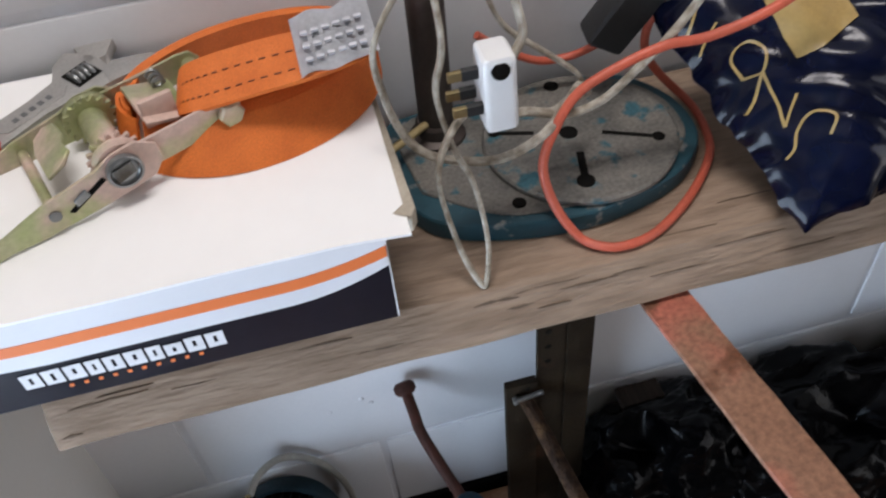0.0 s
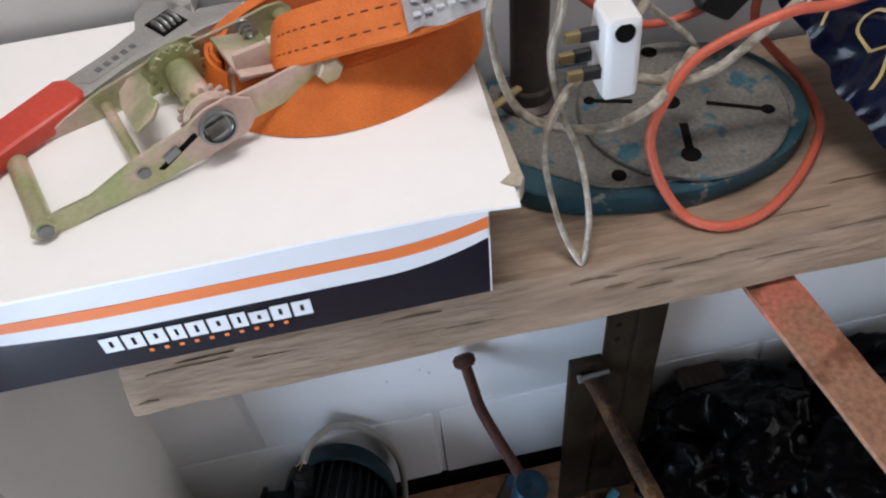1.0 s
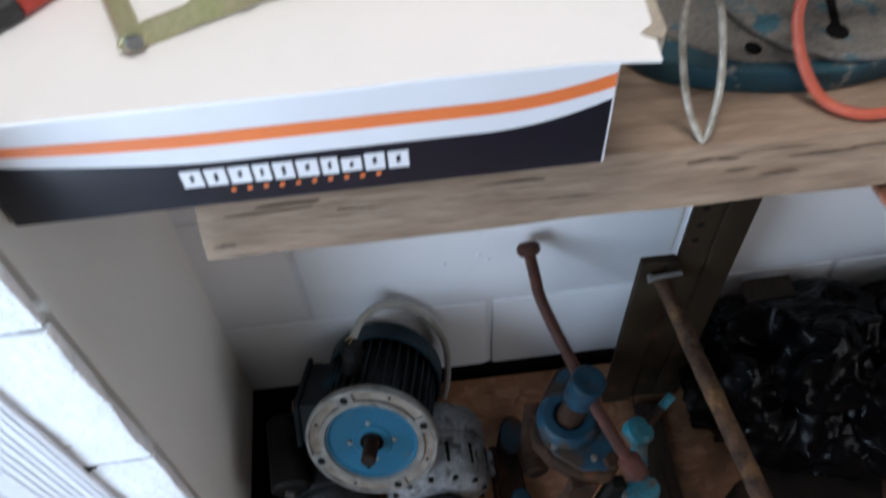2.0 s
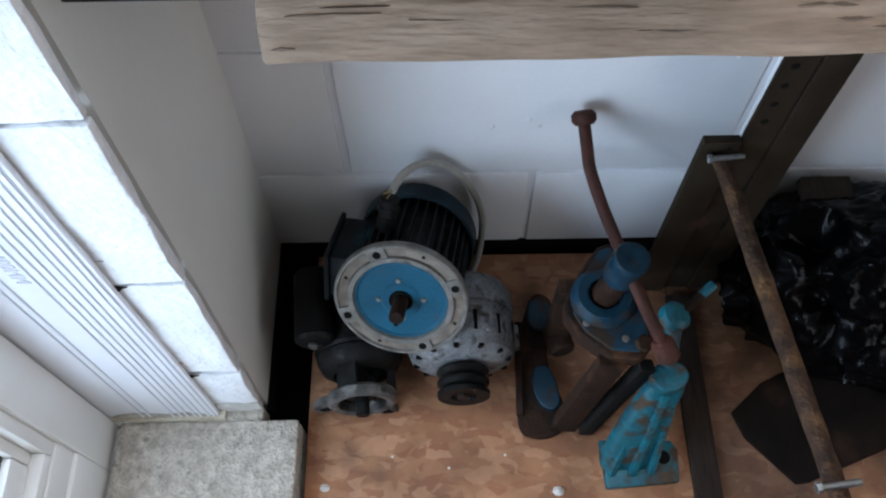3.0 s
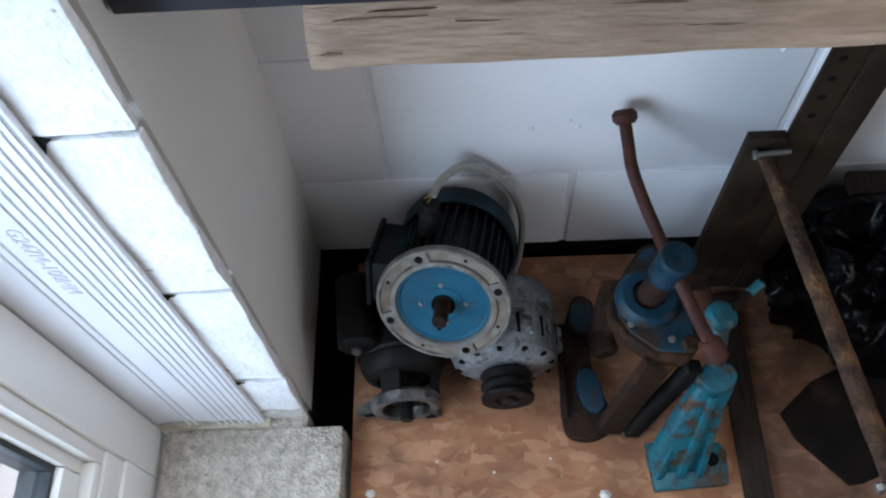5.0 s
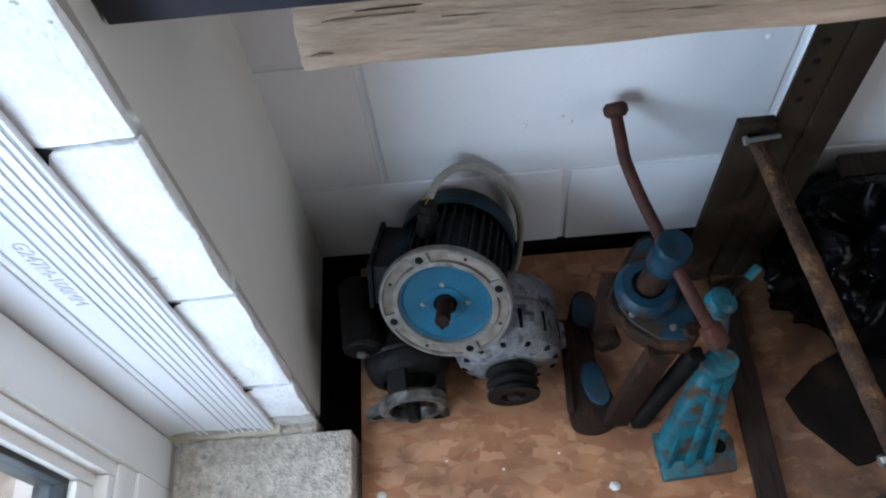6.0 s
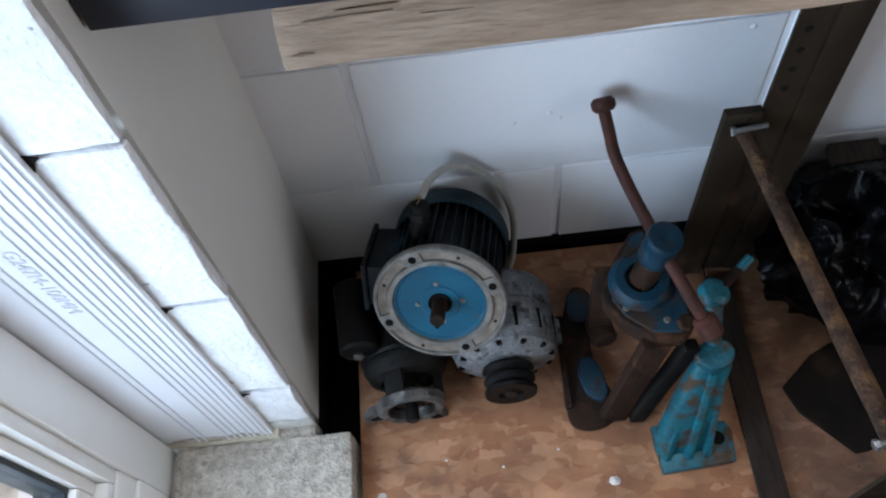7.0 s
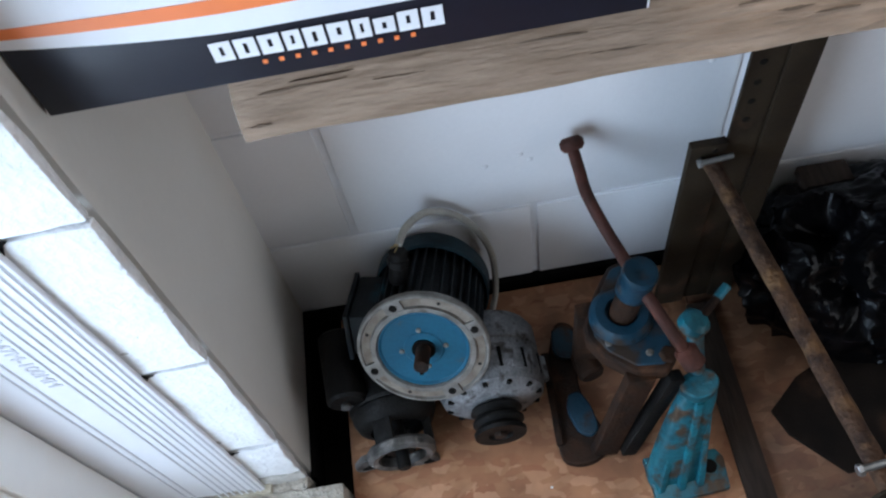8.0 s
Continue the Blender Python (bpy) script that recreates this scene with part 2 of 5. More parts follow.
def osb_material(name, clean, soiled):
    """Strand board; stains, and shade put into the colour, grow where a slow noise passes from clean to soiled."""
    m = bpy.data.materials.new(name)
    m.use_nodes = True
    n, l = m.node_tree.nodes, m.node_tree.links
    b = n["Principled BSDF"]
    co = n.new("ShaderNodeTexCoord")
    warp = n.new("ShaderNodeTexNoise")
    warp.inputs["Scale"].default_value, warp.inputs["Detail"].default_value = 30, 5
    l.new(co.outputs["Object"], warp.inputs["Vector"])
    addv = n.new("ShaderNodeVectorMath")
    addv.operation = "MULTIPLY_ADD"
    l.new(warp.outputs["Color"], addv.inputs[0])
    addv.inputs[1].default_value = (0.022, 0.022, 0.0)
    l.new(co.outputs["Object"], addv.inputs[2])
    cells = []
    for turn, sc in ((0.5, (28, 80, 1)), (1.9, (34, 90, 1))):
        mp = n.new("ShaderNodeMapping")
        mp.inputs["Rotation"].default_value = (0, 0, turn)
        mp.inputs["Scale"].default_value = sc
        l.new(addv.outputs[0], mp.inputs[0])
        v = n.new("ShaderNodeTexVoronoi")
        v.inputs["Scale"].default_value = 1
        l.new(mp.outputs[0], v.inputs["Vector"])
        cells.append(v)
    pick = n.new("ShaderNodeTexNoise")
    pick.inputs["Scale"].default_value = 30
    l.new(co.outputs["Object"], pick.inputs["Vector"])
    st = n.new("ShaderNodeMath")
    st.operation = "GREATER_THAN"
    st.inputs[1].default_value = 0.5
    l.new(pick.outputs["Fac"], st.inputs[0])
    mx = n.new("ShaderNodeMix")
    mx.data_type = "RGBA"
    l.new(st.outputs[0], mx.inputs[0])
    l.new(cells[0].outputs["Color"], mx.inputs[6])
    l.new(cells[1].outputs["Color"], mx.inputs[7])
    sep = n.new("ShaderNodeSeparateColor")
    l.new(mx.outputs[2], sep.inputs[0])
    ramp = n.new("ShaderNodeValToRGB")
    e = ramp.color_ramp.elements
    e[0].position, e[0].color = 0.0, (0.30, 0.120, 0.055, 1)
    e[1].position, e[1].color = 1.0, (0.47, 0.24, 0.13, 1)
    for p, c in ((0.35, (0.335, 0.150, 0.070, 1)), (0.7, (0.375, 0.180, 0.086, 1))):
        k = e.new(p)
        k.color = c
    l.new(sep.outputs[0], ramp.inputs[0])
    grain = n.new("ShaderNodeTexNoise")
    grain.inputs["Scale"].default_value, grain.inputs["Detail"].default_value = 16, 8
    l.new(co.outputs["Object"], grain.inputs["Vector"])
    gr = n.new("ShaderNodeMapRange")
    gr.inputs[1].default_value, gr.inputs[2].default_value, gr.inputs[3].default_value, gr.inputs[4].default_value = 0.3, 0.7, 0.44, 0.98
    l.new(grain.outputs["Fac"], gr.inputs[0])
    sc = n.new("ShaderNodeVectorMath")
    sc.operation = "SCALE"
    l.new(ramp.outputs[0], sc.inputs[0])
    l.new(gr.outputs[0], sc.inputs["Scale"])
    stain_shade = n.new("ShaderNodeTexNoise")
    stain_shade.inputs["Scale"].default_value, stain_shade.inputs["Detail"].default_value = 7, 7
    l.new(co.outputs["Object"], stain_shade.inputs["Vector"])
    fade = n.new("ShaderNodeMapRange")
    fade.inputs[1].default_value, fade.inputs[2].default_value, fade.inputs[3].default_value, fade.inputs[4].default_value = clean, soiled, 1.0, 0.30
    l.new(stain_shade.outputs["Fac"], fade.inputs[0])
    dimmed = n.new("ShaderNodeVectorMath")
    dimmed.operation = "SCALE"
    l.new(sc.outputs[0], dimmed.inputs[0])
    l.new(fade.outputs[0], dimmed.inputs["Scale"])
    l.new(dimmed.outputs[0], b.inputs["Base Color"])
    b.inputs["Roughness"].default_value = 0.7
    bp = n.new("ShaderNodeBump")
    bp.inputs["Strength"].default_value, bp.inputs["Distance"].default_value = 0.25, 0.002
    l.new(sep.outputs[0], bp.inputs["Height"])
    l.new(bp.outputs[0], b.inputs["Normal"])
    return m


M_OSB = osb_material("strand_board", 0.60, 0.74)
# right board: stains thickened to stand in for the bench and vice shade
M_OSBSHADE = osb_material("shaded_strand_board", 0.34, 0.60)


def glass_material():
    m = bpy.data.materials.new("clear_glass")
    m.use_nodes = True
    b = m.node_tree.nodes["Principled BSDF"]
    b.inputs["Transmission Weight"].default_value = 1.0
    b.inputs["Roughness"].default_value = 0.0
    b.inputs["IOR"].default_value = 1.45
    return m


M_GLASS = glass_material()


# ---- building blocks ----
def bm_box(x0, y0, z0, x1, y1, z1, bevel=0.0, seg=2):
    bm = bmesh.new()
    bmesh.ops.create_cube(bm, size=1)
    bmesh.ops.scale(bm, vec=(x1 - x0, y1 - y0, z1 - z0), verts=bm.verts)
    bmesh.ops.translate(bm, vec=((x0 + x1) / 2, (y0 + y1) / 2, (z0 + z1) / 2), verts=bm.verts)
    if bevel:
        bmesh.ops.bevel(bm, geom=list(bm.edges), offset=bevel, segments=seg, affect="EDGES", profile=0.6)
    return bm


def bm_prism(outline, z0, z1, bevel=0.0, seg=2):
    """An outline in x, y raised from z0 to z1."""
    bm = bmesh.new()
    low = [bm.verts.new((x, y, z0)) for x, y in outline]
    face = bm.faces.new(low)
    top = bmesh.ops.extrude_face_region(bm, geom=[face])
    bmesh.ops.translate(bm, vec=(0, 0, z1 - z0), verts=[v for v in top["geom"] if isinstance(v, bmesh.types.BMVert)])
    bmesh.ops.recalc_face_normals(bm, faces=bm.faces)
    if bevel:
        bmesh.ops.bevel(bm, geom=[e for e in bm.edges if e.calc_face_angle(0) > 0.6], offset=bevel, segments=seg, affect="EDGES", profile=0.6)
    return bm


def bm_lathe(profile, seg=40):
    """(radius, height) pairs turned round z, from the lower to the upper end."""
    bm = bmesh.new()
    rings = []
    for r, h in profile:
        if r < 1e-6:
            rings.append([bm.verts.new((0, 0, h))])
        else:
            rings.append([bm.verts.new((r * math.cos(2 * math.pi * i / seg), r * math.sin(2 * math.pi * i / seg), h)) for i in range(seg)])
    for a, b in zip(rings, rings[1:]):
        for i in range(seg):
            j = (i + 1) % seg
            q = [a[i % len(a)], a[j % len(a)], b[j % len(b)], b[i % len(b)]]
            q = list(dict.fromkeys(q))
            if len(q) > 2:
                bm.faces.new(q)
    bmesh.ops.recalc_face_normals(bm, faces=bm.faces)
    return bm


def smooth_path(pts, per=8):
    """A Catmull-Rom line through the points."""
    p = [Vector(q) for q in pts]
    p = [p[0] * 2 - p[1]] + p + [p[-1] * 2 - p[-2]]
    out = []
    for a, b, c, d in zip(p, p[1:], p[2:], p[3:]):
        for k in range(per):
            t = k / per
            out.append(0.5 * ((2 * b) + (c - a) * t + (2 * a - 5 * b + 4 * c - d) * t * t + (3 * b - a - 3 * c + d) * t ** 3))
    return out + [p[-2]]


def bm_sweep(path, section, closed_ends=True, up=None):
    """A cross-section (a, b pairs) carried along a path."""
    bm = bmesh.new()
    path = [Vector(q) for q in path]
    rings = []
    tangent = (path[1] - path[0]).normalized()
    ref = Vector(up) if up else (Vector((0, 0, 1)) if abs(tangent.z) < 0.9 else Vector((1, 0, 0)))
    side = tangent.cross(ref).normalized()
    for i, q in enumerate(path):
        t = (path[min(i + 1, len(path) - 1)] - path[max(i - 1, 0)]).normalized()
        side = (t.cross(Vector(up)) if up else side - t * side.dot(t)).normalized()
        other = side.cross(t)
        rings.append([bm.verts.new(q + side * a + other * b) for a, b in section])
    k = len(section)
    for a, b in zip(rings, rings[1:]):
        for i in range(k):
            bm.faces.new((a[i], a[(i + 1) % k], b[(i + 1) % k], b[i]))
    if closed_ends:
        bm.faces.new(rings[0][::-1])
        bm.faces.new(rings[-1])
    bmesh.ops.recalc_face_normals(bm, faces=bm.faces)
    return bm


def circle(r, seg=10, sx=1.0, sy=1.0):
    return [(r * sx * math.cos(2 * math.pi * i / seg), r * sy * math.sin(2 * math.pi * i / seg)) for i in range(seg)]


def bm_tube(pts, r, seg=10, per=8):
    return bm_sweep(smooth_path(pts, per), circle(r, seg))


def along(p0, p1):
    """The pose that carries z onto the way from p0 to p1."""
    p0, p1 = Vector(p0), Vector(p1)
    return Matrix.Translation(p0) @ (p1 - p0).to_track_quat("Z", "Y").to_matrix().to_4x4()


def bm_rod(p0, p1, r, seg=20, bevel=0.15):
    h = (Vector(p1) - Vector(p0)).length
    c = r * bevel
    bm = bm_lathe([(0, 0), (r - c, 0), (r, c), (r, h - c), (r - c, h), (0, h)], seg)
    bm.transform(along(p0, p1))
    return bm


def moved(bm, m):
    bm.transform(m)
    return bm


def joined(*bms):
    out = bmesh.new()
    for b in bms:
        me = bpy.data.meshes.new("tmp")
        b.to_mesh(me)
        b.free()
        out.from_mesh(me)
        bpy.data.meshes.remove(me)
    return out


def roughen(bm, amount, scale=30.0, keep=None):
    for v in bm.verts:
        if keep is None or keep(v.co):
            v.co += Vector(noise.noise_vector(v.co * scale)) * amount
    return bm


def finish(name, bm, material, soft=35):
    me = bpy.data.meshes.new(name)
    bm.normal_update()
    for e in bm.edges:
        e.smooth = not (len(e.link_faces) == 2 and e.calc_face_angle(0) > radians(soft))
    for f in bm.faces:
        f.smooth = soft > 0
    bm.to_mesh(me)
    bm.free()
    me.materials.append(material)
    return me


ROOTS = {}


ON_BENCH = Vector((0.002, -0.011, -0.004))   # from the bench plan to the room


def at(name, place, label, category, group="", kind="", shift=None):
    m = place if isinstance(place, Matrix) else Matrix.Translation(place)
    ob = new(name)
    ob.matrix_world = Matrix.Translation(shift) @ m if shift else m
    ROOTS[ob.name] = m.inverted()
    return tagged(ob, label, category, group, kind)


def part(name, bm, material, parent, label="", local=False, soft=35, kind=""):
    """One mesh under a thing or a part. bm is in world metres unless local."""
    root = parent
    while root.parent:
        root = root.parent
    if not local:
        bm.transform(ROOTS[root.name])
    ob = new(name, finish(name, bm, material, soft))
    ob.parent = parent
    return tagged(ob, label, kind=kind)


def solid(name, bm, material, label="", category="", kind="", soft=35, group=""):
    """A thing or piece of the setting that is one mesh, its origin at its base."""
    lo = Vector((min(v.co.x for v in bm.verts), min(v.co.y for v in bm.verts), min(v.co.z for v in bm.verts)))
    hi = Vector((max(v.co.x for v in bm.verts), max(v.co.y for v in bm.verts), lo.z))
    base = (lo + hi) / 2
    base.z = lo.z
    bm.transform(Matrix.Translation(-base))
    ob = new(name, finish(name, bm, material, soft))
    ob.location = base
    ROOTS[ob.name] = Matrix.Translation(-base)
    return tagged(ob, label, category, group, kind)


# ---- the room ----
OSB = 0.05      # top of the strand board
TOP = 0.745     # top of the bench plank
RY = -0.25      # plane of the window reveal
SILL = 0.088

solid("floor", bm_box(-0.05, -3.2, -0.12, 2.0, 0.1, 0.0), M_FLOORSHADE, "dirty dark concrete floor under the bench, blackened for the gap's shade", "floor", "structure")
# the ceiling is out of view; its opening is made up for the top lamp
solid("ceiling", joined(bm_box(-0.3, -3.2, 2.45, -0.05, 0.1, 2.55), bm_box(0.75, -3.2, 2.45, 2.0, 0.1, 2.55), bm_box(-0.05, -0.01, 2.45, 0.75, 0.1, 2.55), bm_box(-0.05, -3.2, 2.45, 0.75, -0.35, 2.55)), M_DARKWALL, "plain dark unseen ceiling with an opening for the added top lamp", "ceiling", "structure")
wall_back = solid("wall_back", bm_box(-0.1, 0.0032, 0.0, 2.0, 0.12, 2.45), M_MORTAR, "white painted concrete block wall with recessed joints", "wall", "structure")
def lean(z):
    """How far the left wall stands into the room at a height: it is a little out of plumb."""
    return 0.0215 * (min(max(z, 0.1), 0.85) - 0.1)


plumb = bm_prism([(-0.1, 0.0), (0.0, 0.0), (0.0, 0.1), (lean(0.85), 0.85), (lean(0.85), 2.45), (-0.1, 2.45)], 0.006, -RY - 0.006)
wall_left = solid("wall_left", moved(plumb, Matrix(((1, 0, 0, 0), (0, 0, -1, 0.012), (0, 1, 0, 0), (0, 0, 0, 1)))), M_CREAM, "cream painted wall beside the window", "wall", "structure")
# unseen wall: opening made up for the side lamp, grey lightened for bounce
solid("wall_right", joined(bm_box(1.9, -3.2, 0.0, 2.0, -1.85, 2.45), bm_box(1.9, -0.85, 0.0, 2.0, 0.0, 2.45), bm_box(1.9, -1.85, 2.10, 2.0, -0.85, 2.45)), M_CREAMGREY, "plain grey painted unseen wall with an opening for the added side lamp", "wall", "structure")
solid("wall_left_far", bm_box(-0.3, -3.2, 0.0, 0.0, -1.07, 2.45), M_DARKWALL, "plain grey block wall past the window", "wall", "structure")
solid("wall_lintel", bm_box(-0.3, -1.07, 2.10, 0.0, RY, 2.45), M_DARKWALL, "plain grey block wall over the window", "wall", "structure")
solid("wall_outer_leaf", bm_box(-0.30, RY, 0.0, -0.2, 0.1, 2.45), M_BAREBLOCK, "outer leaf of bare concrete blocks", "wall", "structure")
solid("wall_front", bm_box(0.0, -3.2, 0.0, 1.9, -3.1, 2.45), M_DARKWALL, "plain grey block wall", "wall", "structure")
solid("ground", bm_box(-60, -60, -0.40, 60, 60, -0.125), M_GRAVEL, "pale gravel ground outside", "ground", "structure")
solid("paving", bm_box(-0.49, -1.6, -0.125, -0.302, 0.4, -0.105, 0.004), M_CARDWHITE, "pale concrete paving along the outer wall", "paving", "structure")
random.seed(5)
heap = []
for i in range(90):
    stone = bmesh.new()
    bmesh.ops.create_icosphere(stone, subdivisions=2, radius=random.uniform(0.018, 0.038))
    off = Vector((random.uniform(0, 90), i, 3))
    for v in stone.verts:
        v.co *= 1 + 0.5 * noise.noise(v.co * 35 + off)
        v.co.z *= 0.7
    heap.append(moved(stone, Matrix.Translation((random.uniform(-0.86, -0.52), random.uniform(-0.75, 0.15), -0.112))))
tagged(new("rubble", finish("rubble", joined(*heap), M_RUBBLE)), "heap of grey and brown rubble stones outside", "rubble", kind="stuff")
# strip added at the wall foot; its black stands in for shade behind the board
solid("membrane", joined(bm_box(0.0, -0.008, 0.0, 1.9, 0.002, 0.056), bm_box(0.0, RY + 0.01, 0.0, 0.006, -0.008, 0.056)), M_GAPSHADE, "black strip added along the foot of the walls for the gap's shade", "membrane", "structure")

# ---- sill and reveal ----
sill = bm_box(-0.172, -1.07, 0.0, 0.047, RY - 0.012, SILL, 0.004)
bmesh.ops.subdivide_edges(sill, edges=[e for e in sill.edges if e.calc_length() > 0.05], cuts=24, use_grid_fill=True)
roughen(sill, 0.0022, 70)
sill_ob = solid("window_sill", sill, M_CONCRETE, "rough bare concrete block sill", "sill", "structure")
piece = bm_box(-0.09, RY - 0.012, 0.05, 0.004, RY + 0.004, SILL + 0.002, 0.004)
solid("mortar_bed", roughen(piece, 0.002, 60), M_CONCRETE, "crumbling mortar at the foot of the reveal", "mortar", "structure")

reveal = solid("wall_reveal", bm_box(-0.2, RY + 0.003, 0.0, -0.1, RY + 0.02, 2.3), M_MORTAR, "white painted block reveal beside the window", "wall", "structure")
for z0, z1 in [(SILL + 0.0, 0.118), (0.122, 0.227)] + [(0.233 + 0.225 * i, 0.453 + 0.225 * i) for i in range(9)]:
    b = bm_box(-0.075, RY - 0.001, z0, 0.002, RY + 0.009, z1, 0.0025)
    for v in b.verts:
        v.co.x += lean(v.co.z) if v.co.x > -0.03 else 0
    bmesh.ops.subdivide_edges(b, edges=[e for e in b.edges if e.calc_length() > 0.05], cuts=5, use_grid_fill=True)
    roughen(b, 0.0030, 95, lambda c: c.y < RY + 0.02)
    part("block", b, M_REVEAL if z0 > 0.12 else M_BAREBLOCK, wall_left)

for z, h in ((0.676, 0.010), (0.452, 0.006), (0.226, 0.005)):
    gap = bm_prism([(-0.0485, z - h), (-0.043, z + h * 0.2), (-0.038, z + h * 0.6), (-0.0485, z + h)], 0, 0.001)
    part("mortar_gap", moved(gap, pose(0, RY - 0.0022, 0, 90)), M_HOLESHADE, wall_left)

# cavity closer: ribbed plastic strip with a stamped code
closer = solid("cavity_closer", bm_box(-0.186, RY - 0.008, SILL + 0.004, -0.048, RY - 0.0022, 2.3, 0.001), M_CLOSER, "white ribbed plastic cavity closer strip", "closer", "structure")
for i, x in enumerate((-0.052, -0.059, -0.068, -0.075, -0.084, -0.092, -0.101, -0.129, -0.138)):
    w = 0.0011 if i else 0.0018
    part("rib", bm_box(x - w / 2 - 0.0022, RY - 0.0094, SILL + 0.008, x - w / 2, RY - 0.0075, 2.3), M_CLOSER, closer)
    # no cut groove: a flat grey strip with the groove's shade in its colour
    part("groove", bm_box(x - w / 2, RY - 0.0084, SILL + 0.008, x + w / 2, RY - 0.0078, 2.3), M_GROOVESHADE, closer)
stain = bm_prism([(-0.184, 0.0), (-0.060, 0.0), (-0.062, 0.012), (-0.085, 0.02), (-0.11, 0.014), (-0.14, 0.022), (-0.17, 0.012)], 0, 0.0008)
part("mortar_smear", moved(stain, pose(0, RY - 0.0082, SILL + 0.005, 90)), M_CONCRETE, closer)


rubble = bm_box(-0.184, RY - 0.012, SILL - 0.004, -0.040, RY + 0.002, SILL + 0.010, 0.003)
bmesh.ops.subdivide_edges(rubble, edges=[e for e in rubble.edges if e.calc_length() > 0.05], cuts=14)
part("mortar_fillet", roughen(rubble, 0.0030, 70), M_MORTARBED, closer)


def lettering(name, text, size, m, material, parent, thick=0.0003):
    cu = bpy.data.curves.new(name, "FONT")
    cu.body, cu.size, cu.extrude, cu.align_x = text, size, thick, "LEFT"
    ob = new(name, cu)
    me = bpy.data.meshes.new_from_object(ob.evaluated_get(bpy.context.evaluated_depsgraph_get()))
    bpy.data.objects.remove(ob)
    bpy.data.curves.remove(cu)
    bm = bmesh.new()
    bm.from_mesh(me)
    bpy.data.meshes.remove(me)
    bm.transform(m)
    return part(name, bm, material, parent, soft=0)


lettering("stamped_code", "G247M-100MM", 0.017, pose(-0.118, RY - 0.0084, 0.586, 90, 90, 0), M_PRINT, closer)

# ---- window ----
win = at("window_1", (-0.22, -0.66, SILL), "white plastic window frame with clear glass", "window", kind="structure")
def frame_ring(y0, y1, z0, z1, w, x0, x1, wb, name, material, bevel=0.003):
    part(name, bm_box(x0, y1 - w, z0, x1, y1, z1, bevel), material, win)
    part(name, bm_box(x0, y0, z0, x1, y0 + w, z1, bevel), material, win)
    part(name, bm_box(x0, y0 + w, z0, x1, y1 - w, z0 + wb, bevel), material, win)
    part(name, bm_box(x0, y0 + w, z1 - w, x1, y1 - w, z1, bevel), material, win)
WY = -1.06      # far jamb of the window
frame_ring(WY, RY - 0.010, SILL - 0.02, 2.09, 0.058, -0.25, -0.180, 0.10, "frame", M_UPVC)
part("bottom_rail", bm_box(-0.25, WY + 0.058, 0.168, -0.184, -0.318, 0.214, 0.003), M_UPVC, win)
frame_ring(WY + 0.058, -0.318, 0.214, 2.03, 0.016, -0.24, -0.186, 0.017, "bead", M_UPVC, 0.004)
frame_ring(WY + 0.074, -0.334, 0.231, 2.02, 0.014, -0.25, -0.199, 0.040, "sash", M_UPVC, 0.005)
frame_ring(WY + 0.088, -0.347, 0.270, 1.99, 0.007, -0.245, -0.208, 0.007, "gasket", M_GASKET, 0.001)
pane = part("pane", bm_box(-0.222, WY + 0.093, 0.275, -0.216, -0.352, 1.985), M_GLASS, win)
pane.visible_shadow = False

# ---- strand board and what it lies on ----
def board(x0, x1, material, label):
    b = bm_box(x0, -1.3, OSB - 0.018, x1, -0.020, OSB, 0.0015)
    return solid("strand_board", b, material, label, "board", group="boards under the bench")
board(0.053, 0.530, M_OSB, "orange-brown strand board laid under the bench")
board(0.532, 1.45, M_OSBSHADE, "stained strand board under the bench, darkened in place of shade")
for y in (-0.10, -0.6, -1.15):
    solid("bearer", bm_box(0.06, y - 0.02, 0.0, 1.44, y + 0.02, OSB - 0.018, 0.002), M_BATTEN, "dark timber bearer under the board", "bearer", group="bearers")
solid("batten", bm_box(0.526, -0.75, OSB, 0.560, -0.09, OSB + 0.009, 0.002), M_BATTEN, "flat dark stained timber batten lying on the board", "batten")


# ---- bench ----
def plank():
    bm = bm_box(0.119, -0.222, TOP - 0.036, 1.60, -0.002, TOP, 0.003)
    bmesh.ops.bisect_plane(bm, geom=list(bm.verts) + list(bm.edges) + list(bm.faces), plane_co=(0, -0.15, 0), plane_no=(0, 1, 0))
    for i in range(1, 60):
        bmesh.ops.bisect_plane(bm, geom=list(bm.verts) + list(bm.edges) + list(bm.faces), plane_co=(0.119 + i * 0.0248, 0, 0), plane_no=(1, 0, 0))
    bmesh.ops.bisect_plane(bm, geom=list(bm.verts) + list(bm.edges) + list(bm.faces), plane_co=(0, 0, TOP - 0.018), plane_no=(0, 0, 1))
    for v in bm.verts:
        if v.co.y < -0.19:
            lift = (v.co.z - (TOP - 0.036)) / 0.036
            v.co.y += 0.020 * lift + 0.002 * noise.noise(Vector((v.co.x * 14, v.co.z * 60, 3)))
            v.co.z += 0.0022 * noise.noise(Vector((v.co.x * 18, 7, lift * 3)))
        v.co.x += 0.002 * noise.noise(v.co * 40)
    return bm


PLANK = Matrix.Translation((0.004, -0.006, -0.004))
bench = at("workbench", (0.86, -0.11, 0.0), "old workbench of weathered grey-brown plank on brown steel legs", "workbench")
part("plank", moved(plank(), PLANK), M_PLANK, bench, "weathered cracked timber plank")


